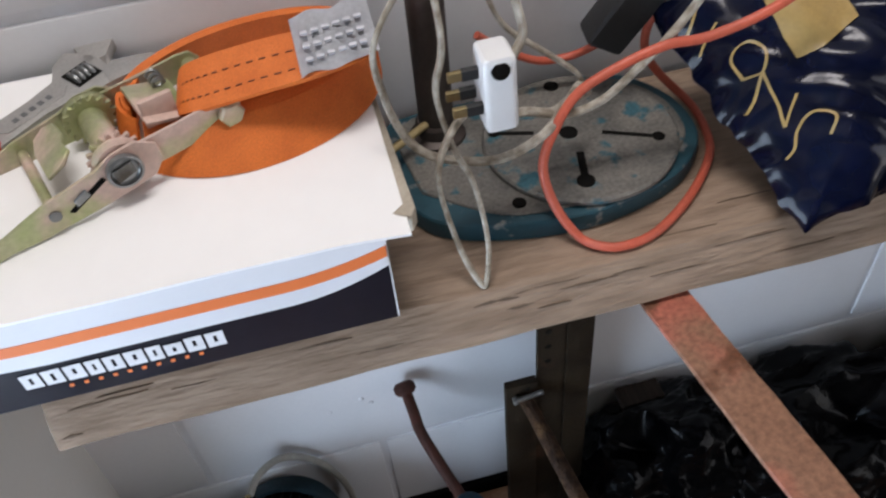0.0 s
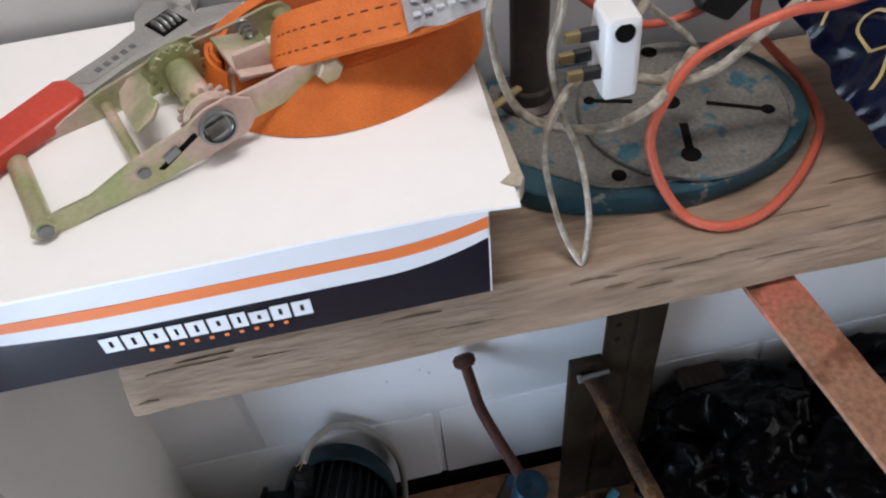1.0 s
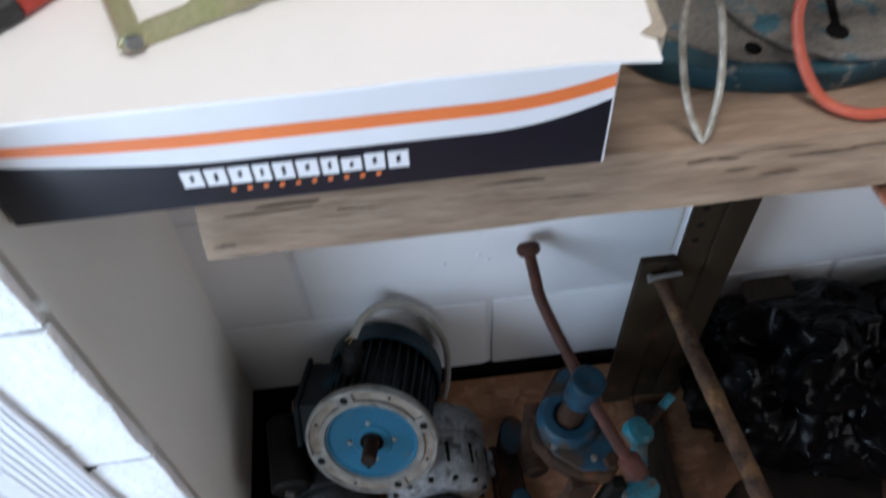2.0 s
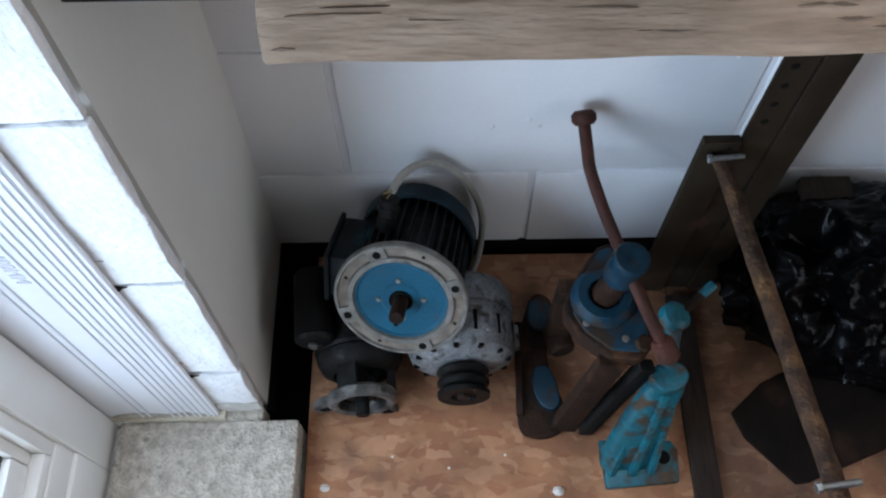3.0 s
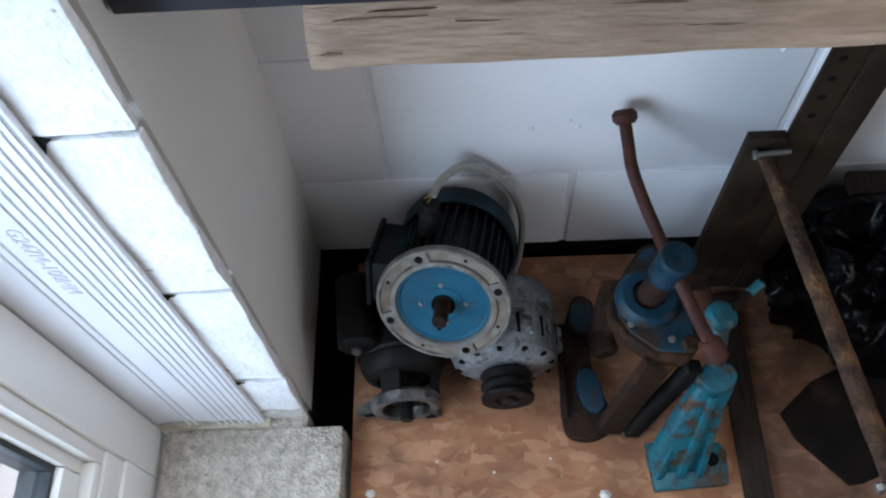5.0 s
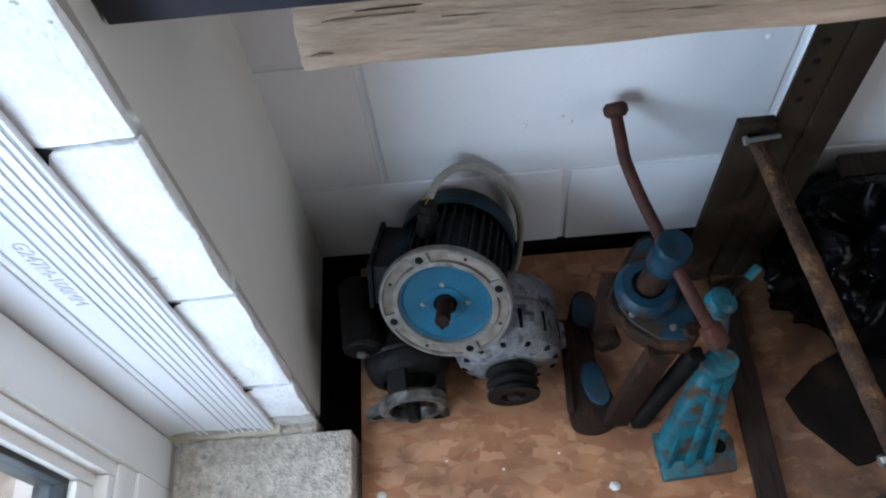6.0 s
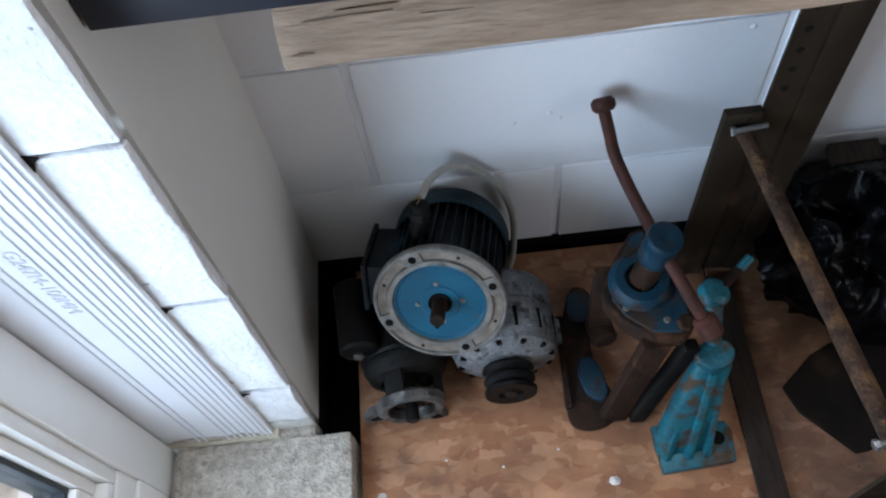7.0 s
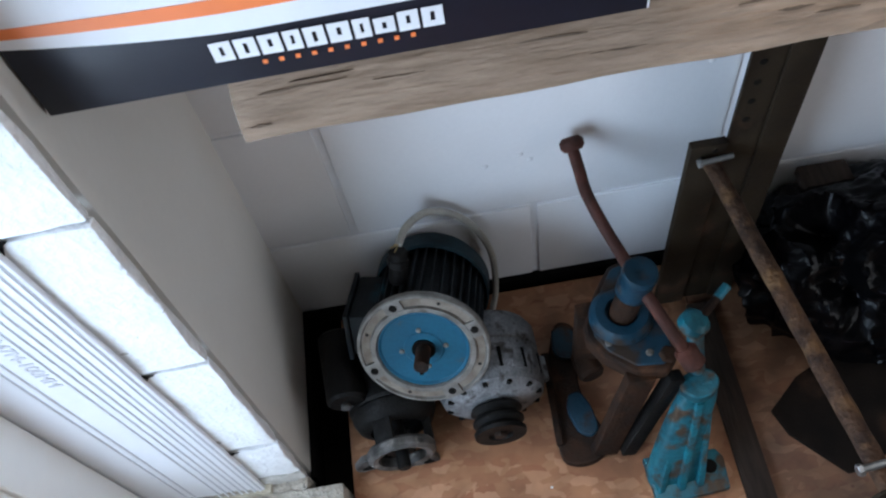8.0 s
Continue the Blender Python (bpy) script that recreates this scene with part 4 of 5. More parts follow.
table = part("table", moved(bm_lathe([(0, 0), (0.0770, 0), (0.0790, 0.0015), (0.0790, 0.0045), (0.0770, 0.0062), (0, 0.0062)], 64), Matrix.Translation((0.5545, -0.0838, 0.7648))), M_STANDTOP, stand, "worn grey table with blue paint remains")
TZ = 0.7709


def slot(x0, y0, x1, y1, w, hole):
    d = Vector((x1 - x0, y1 - y0, 0)).normalized()
    nrm = Vector((-d.y, d.x, 0)) * w
    a, b = Vector((x0, y0, 0)), Vector((x1, y1, 0))
    strip = bm_prism([((a + nrm).x, (a + nrm).y), ((b + nrm).x, (b + nrm).y), ((b - nrm).x, (b - nrm).y), ((a - nrm).x, (a - nrm).y)], TZ, TZ + 0.0004)
    part("slot", strip, M_HOLESHADE, table)
    if hole:
        part("slot_end", bm_rod((x1, y1, TZ), (x1, y1, TZ + 0.0006), hole, 20), M_HOLESHADE, table)


slot(0.547, -0.106, 0.5395, -0.139, 0.0032, 0.0072)
slot(0.572, -0.089, 0.612, -0.1085, 0.0022, 0.0052)
slot(0.520, -0.072, 0.489, -0.062, 0.0022, 0.0045)
for x, y, r in ((0.5465, -0.081, 0.0075), (0.5535, -0.018, 0.0065)):
    part("hole", bm_rod((x, y, TZ), (x, y, TZ + 0.0005), r, 24), M_HOLESHADE, table)
part("bolt_hole", bm_rod((0.486, -0.140, 0.7651), (0.486, -0.140, 0.7656), 0.0055, 20), M_HOLESHADE, base)
part("collar", moved(bm_lathe([(0, 0), (0.024, 0), (0.023, 0.003), (0.0175, 0.006), (0.0175, 0.016), (0.016, 0.018), (0, 0.018)], 32), Matrix.Translation((0.447, -0.040, 0.7645))), M_COLUMN, stand)
part("column", bm_rod((0.447, -0.040, 0.78), (0.447, -0.040, 1.06), 0.0145, 32, 0.05), M_COLUMN, stand, "brown steel column")
part("clamp_screw", joined(bm_rod((0.400, -0.070, 0.782), (0.438, -0.048, 0.785), 0.0035, 12), bm_rod((0.395, -0.073, 0.782), (0.403, -0.068, 0.782), 0.0062, 6)), M_BRASS, stand, "dull brass clamp screw")

# ---- plug and cords ----
plug_cord = at("plug_lead", (0.462, -0.15, 0.862), "white three-pin mains plug on a tangled grey lead", "plug", shift=ON_BENCH)
pl = bm_box(0.452, -0.168, 0.862, 0.474, -0.134, 0.916, 0.005, 3)
for v in pl.verts:
    if v.co.z > 0.9:
        v.co.y = -0.151 + (v.co.y + 0.151) * 0.78
plug = part("plug_body", pl, M_PLUG, plug_cord, "scuffed white plastic plug")
part("cord_hole", bm_rod((0.463, -0.1640, 0.908), (0.463, -0.1655, 0.9085), 0.0062, 20), M_HOLESHADE, plug)
for y, z in ((-0.160, 0.880), (-0.142, 0.880), (-0.151, 0.901)):
    pin = part("pin", bm_box(0.432, y - 0.002, z - 0.0033, 0.4525, y + 0.002, z + 0.0033, 0.0006), M_BRASS, plug)
    part("pin_sleeve", bm_box(0.441, y - 0.0024, z - 0.0037, 0.4525, y + 0.0024, z + 0.0037, 0.0005), M_BLACKGRIP, plug)


def twin(pts, r=0.0020):
    """Two thin cores side by side."""
    return bm_sweep(smooth_path(pts, 7), [(r * (0.95 + 0.9 * math.cos(a)) if i < 6 else -r * (0.95 + 0.9 * math.cos(a)), r * math.sin(a)) for i, a in enumerate([-2.2, -1.2, -0.4, 0.4, 1.2, 2.2, 2.2, 1.2, 0.4, -0.4, -1.2, -2.2])])


part("cord", twin([(0.474, -0.151, 0.905), (0.482, -0.148, 0.925), (0.470, -0.13, 0.96), (0.43, -0.13, 0.97), (0.392, -0.145, 0.935), (0.392, -0.146, 0.893), (0.404, -0.146, 0.854), (0.425, -0.146, 0.833), (0.464, -0.146, 0.821), (0.497, -0.142, 0.829), (0.520, -0.125, 0.835), (0.540, -0.105, 0.838), (0.548, -0.098, 0.824), (0.535, -0.10, 0.822), (0.515, -0.115, 0.826), (0.495, -0.118, 0.834), (0.480, -0.122, 0.838)]), M_CORD, plug_cord, "grey twin cord")
part("cord", twin([(0.43, -0.13, 0.97), (0.431, -0.148, 0.925), (0.424, -0.151, 0.891), (0.432, -0.153, 0.846), (0.443, -0.160, 0.815), (0.446, -0.178, 0.775), (0.440, -0.191, 0.7485), (0.435, -0.190, 0.7487), (0.426, -0.176, 0.772), (0.418, -0.165, 0.819), (0.420, -0.163, 0.846), (0.433, -0.158, 0.868), (0.448, -0.150, 0.874)]), M_CORD, plug_cord, "grey twin cord")
part("cord", twin([(0.64, -0.115, 0.93), (0.617, -0.117, 0.895), (0.597, -0.120, 0.873), (0.575, -0.120, 0.851), (0.551, -0.120, 0.831), (0.524, -0.120, 0.8255), (0.495, -0.118, 0.834)]), M_CORD, plug_cord, "grey twin cord")
part("cord", twin([(0.470, -0.10, 0.93), (0.484, -0.100, 0.897), (0.514, -0.100, 0.868), (0.538, -0.100, 0.845), (0.548, -0.098, 0.824)], 0.0018), M_CORD, plug_cord, "grey twin cord")

red = at("red_lead", (0.57, -0.14, TOP), "red-orange extension lead looped over the drill stand", "cable", shift=ON_BENCH)
part("cord", bm_tube([(0.70, -0.14, 0.915), (0.66, -0.135, 0.888), (0.622, -0.130, 0.874), (0.592, -0.128, 0.873), (0.559, -0.128, 0.864), (0.528, -0.130, 0.850), (0.509, -0.137, 0.828), (0.498, -0.145, 0.803), (0.503, -0.158, 0.775), (0.517, -0.174, 0.7525), (0.532, -0.186, 0.7492), (0.550, -0.190, 0.7492), (0.575, -0.184, 0.7492), (0.608, -0.162, 0.7492), (0.637, -0.134, 0.7492), (0.656, -0.105, 0.7495), (0.660, -0.065, 0.755), (0.640, -0.035, 0.775), (0.625, -0.035, 0.80), (0.622, -0.038, 0.825), (0.630, -0.042, 0.852)], 0.0036, 12), M_REDCORD, red)
part("cord", bm_tube([(0.485, -0.02, 0.84), (0.508, -0.018, 0.819), (0.537, -0.018, 0.802), (0.562, -0.020, 0.801), (0.580, -0.026, 0.810), (0.592, -0.030, 0.820)], 0.0034, 12), M_REDCORD, red)
conn = bm_box(-0.018, -0.014, -0.03, 0.018, 0.014, 0.04, 0.006, 3)
part("connector", moved(conn, Matrix.Translation((0.600, -0.034, 0.842)) @ pose(0, 0, 0, 8, 32, 0)), M_BLACKGRIP, red, "black rubber connector")

# ---- navy plastic sack ----
SA, SB, SC, SD = Vector((0.668, -0.214, 0.752)), Vector((0.612, -0.040, 0.845)), Vector((0.86, -0.015, 0.97)), Vector((0.90, -0.20, 0.80))
SN = ((SD - SA).cross(SB - SA)).normalized()


def sack_point(u, v, side, lift=0.0):
    base = SA * (1 - u) * (1 - v) + SD * u * (1 - v) + SC * u * v + SB * (1 - u) * v
    edge = max(0.0, min(u, 1 - u, v, 1 - v))
    full = 1 - math.exp(-edge * 9)
    wr = noise.noise(Vector((u * 4, v * 4, 1.5))) * 0.016 + abs(noise.noise(Vector((u * 9 + v * 6, v * 4, 4)))) * 0.013
    p = base + SN * side * (full * 0.034 + full * wr + 0.001 + lift)
    p += Vector(noise.noise_vector(Vector((u * 12, v * 12, 9)))) * 0.006 * (1 - full)
    p.z = max(p.z, TOP + 0.0008 + lift)
    p.y = min(p.y, -0.004)
    return p


def sack():
    bm = bmesh.new()
    n = 72
    grid = {}
    for side in (1, -1):
        for j in range(n + 1):
            for i in range(n + 1):
                rim = i in (0, n) or j in (0, n)
                if side == -1 and rim:
                    continue
                grid[side, i, j] = bm.verts.new(sack_point(i / n, j / n, side if not rim else 0.3))
    for side in (1, -1):
        g = lambda i, j: grid.get((side, i, j)) or grid[1, i, j]
        for j in range(n):
            for i in range(n):
                f = [g(i, j), g(i + 1, j), g(i + 1, j + 1), g(i, j + 1)]
                bm.faces.new(f if side == 1 else f[::-1])
    return bm


sack_ob = at("plastic_sack", (0.77, -0.11, TOP), "shiny navy plastic sack with gold print on the bench", "sack", shift=(0.007, -0.014, -0.004))
sack_body = part("film", sack(), M_NAVYBAG, sack_ob, "glossy creased navy film", soft=60)


def stroke(pts, w):
    """A printed stroke on the sack: points in its own directions."""
    bm = bmesh.new()
    path = smooth_path([(a, b, 0) for a, b in pts], 6)
    rows = []
    for i, q in enumerate(path):
        t = (path[min(i + 1, len(path) - 1)] - path[max(i - 1, 0)]).normalized()
        side = Vector((-t.y, t.x, 0)) * w
        rows.append([bm.verts.new(sack_point(*(q + side).xy, 1, 0.0012)), bm.verts.new(sack_point(*(q - side).xy, 1, 0.0012))])
    for r0, r1 in zip(rows, rows[1:]):
        bm.faces.new((r0[0], r1[0], r1[1], r0[1]))
    return bm


for pts in (((0.18, 0.24), (0.21, 0.29), (0.17, 0.33), (0.12, 0.31), (0.09, 0.26), (0.06, 0.24)), ((0.04, 0.44), (0.12, 0.54)), ((0.12, 0.54), (0.10, 0.34)), ((0.10, 0.34), (0.16, 0.42)), ((0.08, 0.56), (0.08, 0.64), (0.13, 0.66), (0.155, 0.60), (0.12, 0.54), (0.08, 0.56)), ((0.10, 0.78), (0.03, 0.71)), ((0.02, 0.80), (0.08, 0.86))):
    part("print_bar", stroke(pts, 0.0042), M_GOLDPRINT, sack_body)
patch = bmesh.new()
rows = []
for i in range(13):
    u = 0.21 + 0.20 * i / 12
    rows.append([patch.verts.new(sack_point(u, 0.50 + 0.05 * abs(i / 12 - 0.3) + (0.28 - 0.10 * i / 12) * k / 10, 1, 0.0014)) for k in range(11)])
for r0, r1 in zip(rows, rows[1:]):
    for j in range(10):
        patch.faces.new((r0[j], r1[j], r1[j + 1], r0[j + 1]))
part("gold_panel", patch, M_GOLDPRINT, sack_body)

# ---- electric motor ----
MA = Vector((-0.135, -0.874, 0.472)).normalized()
MC = Vector((0.178, -0.170, 0.229))
MP = Matrix.Translation(MC) @ MA.to_track_quat("Z", "X").to_matrix().to_4x4()
motor = at("electric_motor", MP, "old electric motor with blue face and bare alloy flange", "motor")


def mpart(name, bm, material, label="", parent=None, soft=35):
    return part(name, bm, material, parent or motor, label, True, soft)


flange = mpart("flange", bm_lathe([(0.05, -0.012), (0.074, -0.012), (0.077, -0.009), (0.077, -0.002), (0.0755, 0.0), (0.073, 0.0), (0.0715, -0.003), (0.0615, -0.003), (0.0605, 0.001), (0.055, 0.001), (0.053, -0.002), (0.053, -0.012)], 72), M_ALU, "bare dirty cast alloy flange")
for k in range(4):
    a = radians(25 + 90 * k)
    c = Vector((math.cos(a), math.sin(a), 0))
    lug = bm_box(-0.009, -0.011, -0.0035, 0.009, 0.011, 0.0003, 0.0012)
    lug_ob = mpart("lug", moved(lug, Matrix.Translation(c * 0.0665) @ pose(0, 0, 0, 0, 0, 25 + 90 * k)), M_ALU, parent=flange)
    mpart("bolt_hole", bm_rod(c * 0.0665 + Vector((0, 0, 0.0002)), c * 0.0665 + Vector((0, 0, 0.0009)), 0.0046, 20), M_HOLESHADE, parent=flange)
    b = radians(25 + 45 + 90 * k)
    c2 = Vector((math.cos(b), math.sin(b), 0))
    mpart("small_hole", bm_rod(c2 * 0.067 + Vector((0, 0, -0.003)), c2 * 0.067 + Vector((0, 0, -0.0022)), 0.0022, 14), M_HOLESHADE, parent=flange)
mpart("grime_ring", bm_lathe([(0.0617, -0.0032), (0.0617, -0.0025), (0.0710, -0.0026), (0.0710, -0.0032)], 64), M_GRIME, parent=flange)
face = mpart("face_plate", bm_lathe([(0, -0.0035), (0.022, -0.0035), (0.0235, -0.0048), (0.049, -0.0048), (0.0515, -0.0025), (0.0528, -0.0025), (0.0528, -0.010), (0, -0.010)], 64), M_DISCBLUE, "bright blue painted end plate")
for k in range(4):
    a = radians(8 + 90 * k)
    mpart("screw", moved(bm_lathe([(0.0032, -0.001), (0.0032, 0.0006), (0.0022, 0.0016), (0, 0.0018)], 14), Matrix.Translation((0.026 * math.cos(a), 0.026 * math.sin(a), -0.0045))), M_ALU, parent=face)
mpart("bearing_recess", bm_rod((0, 0, -0.0034), (0, 0, -0.0028), 0.0135, 28), M_HOLESHADE, parent=face)
shaft = mpart("shaft", bm_rod((0, 0, -0.004), (0, 0, 0.030), 0.0085, 28, 0.12), M_RUST, "rusty brown shaft")
mpart("keyway", bm_box(-0.0105, -0.0022, 0.010, -0.0085, 0.0022, 0.030, 0.0004), M_HOLESHADE, parent=shaft)
mpart("casing", bm_lathe([(0, -0.010), (0.066, -0.010), (0.066, -0.020), (0.0575, -0.022), (0.0575, -0.125), (0, -0.125)], 64), M_MOTORBODY, "greasy dark cast casing")
for k in range(34):
    a = 2 * math.pi * k / 34
    if 0.20 < k / 34 < 0.32:
        continue
    fin = bm_box(0.056, -0.0011, -0.122, 0.0665, 0.0011, -0.018, 0.0004, 1)
    mpart("fin", moved(fin, pose(0, 0, 0, 0, 0, math.degrees(a))), M_MOTORBODY)
mpart("fan_cover", bm_lathe([(0.070, -0.112), (0.0725, -0.115), (0.0725, -0.142), (0.068, -0.151), (0.02, -0.153), (0, -0.153)], 56), M_MOTORBLUE, "dull blue fan cover")
tb = mpart("terminal_box", bm_box(-0.026, 0.056, -0.115, 0.030, 0.088, -0.028, 0.004), M_MOTORBODY, "black terminal box")
mpart("box_lid", bm_box(-0.030, 0.088, -0.119, 0.034, 0.094, -0.024, 0.002), M_MOTORBODY, parent=tb)
CORD_END = Vector((0.171, -0.066, 0.297))
part("cord", bm_tube([CORD_END, (0.183, -0.043, 0.296), (0.206, -0.020, 0.283), (0.232, -0.012, 0.262), (0.256, -0.011, 0.228), (0.273, -0.013, 0.178), (0.279, -0.017, 0.128), (0.275, -0.032, 0.075), (0.268, -0.045, OSB + 0.0045)], 0.0046, 12), M_MOTORCORD, motor, "grey rubber cord with a frayed end")
part("cord_gland", joined(bm_rod((0.162, -0.090, 0.255), (0.169, -0.070, 0.292), 0.011, 16), bm_rod((0.1655, -0.080, 0.2735), (0.1675, -0.0745, 0.284), 0.0135, 6)), M_BLACKIRON, motor, "greasy black cord gland")
for d in ((-0.006, -0.004, 0.004), (-0.007, -0.001, -0.002), (-0.004, -0.006, -0.001), (-0.003, -0.003, 0.006)):
    part("wire", bm_rod(CORD_END, CORD_END + Vector(d) * 1.4, 0.0008, 6), M_BRASS, motor)

# ---- alternator ----
AP = Matrix.Translation((0.246, -0.100, OSB + 0.068)) @ Vector((0.02, -1, 0.03)).to_track_quat("Z", "X").to_matrix().to_4x4()
alt = at("alternator", AP, "white-oxidised alloy alternator with a black pulley", "alternator")
shell = part("housing", bm_lathe([(0, 0), (0.045, 0), (0.058, 0.008), (0.0655, 0.020), (0.0655, 0.046), (0.0625, 0.048), (0.0625, 0.054), (0.066, 0.056), (0.067, 0.085), (0.062, 0.100), (0.048, 0.108), (0.030, 0.110), (0, 0.110)], 64), M_ALTERN, alt, local=True)
for k in range(26):
    a = 360 * k / 26
    part("vent", moved(bm_box(0.0605, -0.0026, 0.062, 0.0672, 0.0026, 0.088, 0.0008, 1), pose(0, 0, 0, 0, 0, a)), M_HOLESHADE if k % 2 else M_ALTERN, shell, local=True)
for k in range(12):
    a = 30 * k + 8
    part("vent", moved(bm_box(0.052, -0.0028, 0.1015, 0.0595, 0.0028, 0.1060, 0.0008, 1), pose(0, 0, 0, 0, 0, a)), M_HOLESHADE, shell, local=True)
for k in range(3):
    a = 120 * k + 15
    part("ear", moved(bm_prism([(0.056, -0.012), (0.074, -0.006), (0.076, 0.0), (0.074, 0.006), (0.056, 0.012)], 0.05, 0.082, 0.002), pose(0, 0, 0, 0, 0, a)), M_ALTERN, shell, local=True)
part("pulley", bm_lathe([(0, 0.108), (0.018, 0.108), (0.021, 0.112), (0.0305, 0.114), (0.0320, 0.117), (0.0260, 0.122), (0.0260, 0.124), (0.0315, 0.129), (0.0315, 0.132), (0.0260, 0.137), (0.0320, 0.143), (0.0312, 0.148), (0.016, 0.148), (0.014, 0.144), (0, 0.144)], 48), M_BLACKIRON, alt, "black grooved belt pulley", True)
part("pulley_nut", bm_rod((0, 0, 0.142), (0, 0, 0.150), 0.0085, 6), M_RUST, alt, local=True)

# ---- starter motor, black and oily ----
SP = Matrix.Translation((0.112, -0.076, OSB + 0.058)) @ Vector((0.085, -1, 0.02)).to_track_quat("Z", "X").to_matrix().to_4x4()
starter = at("starter_motor", SP, "oily black starter motor with a grey alloy nose", "starter motor")
part("casing", bm_lathe([(0, 0), (0.05, 0), (0.055, 0.006), (0.055, 0.110), (0.052, 0.114), (0, 0.114)], 44), M_BLACKIRON, starter, local=True)
part("solenoid", bm_rod((0.052, 0.048, 0.02), (0.052, 0.048, 0.112), 0.024, 28), M_BLACKIRON, starter, local=True)
nose = part("nose_ring", bm_lathe([(0.030, 0.164), (0.040, 0.162), (0.043, 0.166), (0.042, 0.174), (0.037, 0.178), (0.030, 0.176), (0.030, 0.164)], 44), M_DIRTYALU, starter, "grey alloy nose ring", True)
for a in (20, 150, 265):
    part("web", moved(bm_prism([(0.031, -0.010), (0.042, -0.013), (0.042, 0.013), (0.031, 0.010)], 0.112, 0.166, 0.003), pose(0, 0, 0, 0, 0, a)), M_BLACKIRON, starter, local=True)
part("drive_shaft", bm_rod((0, 0, 0.11), (0, 0, 0.19), 0.0085, 18), M_BLACKIRON, starter, local=True)
part("pinion", moved(gear(0.019, 11, 0.022), Matrix.Translation((0, 0, 0.146))), M_BLACKIRON, starter, local=True)
for a, k in ((205, 1.35), (118, 1.0)):
    ear = bm_prism([(0.034, -0.020), (0.045, -0.022), (0.066 * k, -0.010), (0.069 * k, 0.0), (0.066 * k, 0.008), (0.045, 0.017), (0.034, 0.016)], 0.160, 0.170, 0.003)
    e = part("mounting_ear", moved(ear, pose(0, 0, 0, 0, 0, a)), M_DIRTYALU, starter, "grey alloy mounting ear", True)
    part("ear_hole", moved(bm_prism([(0.044, -0.007), (0.058 * k, -0.005), (0.061 * k, 0.0), (0.058 * k, 0.005), (0.044, 0.007)], 0.1698, 0.1706), pose(0, 0, 0, 0, 0, a)), M_HOLESHADE, starter, local=True)
lugp = joined(bm_rod((0.072, -0.165, 0.150), (0.072, -0.188, 0.158), 0.013, 20), bm_rod((0.072, -0.186, 0.157), (0.071, -0.196, 0.161), 0.006, 12), bm_rod((0.072, -0.160, 0.150), (0.098, -0.150, 0.135), 0.010, 14))
part("terminal_lug", lugp, M_DIRTYALU, starter, "dirty alloy lug")
part("end_shield", bm_lathe([(0.050, 0.112), (0.053, 0.116), (0.052, 0.122), (0.046, 0.134), (0.036, 0.140), (0.033, 0.140), (0.043, 0.130), (0.048, 0.120), (0.050, 0.112)], 40), M_BLACKIRON, starter, "oily black end shield", True)

# ---- screw vice ----
vice = at("screw_vice", (0.39, -0.19, OSB), "rusty blue cast-iron screw vice with a bent tommy bar", "vice")


def strut(p, q, w, d, up=(0, 1, 0.2), rough=0.0008):
    """A bevelled flat bar from p to q: half width w across up, half depth d."""
    bm = bm_sweep([Vector(p).lerp(Vector(q), k / 6) for k in range(7)], [(-w, -d), (w, -d), (w, d), (-w, d)], True, up)
    bmesh.ops.bevel(bm, geom=[e for e in bm.edges if e.calc_face_angle(0) > 0.6], offset=min(w, d) * 0.3, segments=2, affect="EDGES", profile=0.6)
    return roughen(bm, rough, 60)


def cast_slab(outline, z0, z1, bevel, rough=0.0008):
    """A thick casting with a rounded outline."""
    ring = smooth_path([(x, y, 0) for x, y in list(outline) + [outline[0]]], 4)[:-1]
    return roughen(bm_prism([(p.x, p.y) for p in ring], z0, z1, bevel, 3), rough, 60)


base = part("base", cast_slab([(0.330, -0.128), (0.322, -0.20), (0.318, -0.262), (0.332, -0.280), (0.360, -0.280), (0.380, -0.262), (0.372, -0.225), (0.361, -0.195), (0.362, -0.160), (0.372, -0.120), (0.366, -0.092), (0.345, -0.090)], OSB, OSB + 0.014, 0.004), M_RUST, vice, "dark rusty base")
part("base_rim", strut((0.325, -0.130, OSB + 0.014), (0.320, -0.255, OSB + 0.014), 0.0045, 0.006), M_RUST, base)
part("pad", cast_slab([(0.339, -0.100), (0.336, -0.128), (0.345, -0.142), (0.364, -0.138), (0.368, -0.110), (0.356, -0.096)], OSB + 0.012, OSB + 0.022, 0.003), M_BLUE, vice, "blue painted pad")
part("pad", cast_slab([(0.342, -0.192), (0.338, -0.214), (0.345, -0.240), (0.360, -0.250), (0.371, -0.240), (0.368, -0.212), (0.357, -0.192)], OSB + 0.012, OSB + 0.021, 0.003), M_BLUE, vice, "blue painted pad")
part("hinge_boss", moved(bm_lathe([(0, -0.018), (0.014, -0.018), (0.017, -0.014), (0.017, 0.014), (0.014, 0.018), (0, 0.018)], 24), Matrix.Translation((0.374, -0.160, OSB + 0.030)) @ pose(0, 0, 0, 90, 0, 12)), M_RUST, vice, "round rusty hinge boss")
part("yoke_leg", strut((0.372, -0.268, OSB + 0.010), (0.411, -0.240, 0.222), 0.0165, 0.007, (0, 1, 0.15)), M_RUST, vice, "brown rusty leg")
part("yoke_leg", strut((0.372, -0.150, OSB + 0.018), (0.372, -0.150, 0.222), 0.014, 0.010, (0, 1, 0.15)), M_RUST, vice, "brown rusty leg")
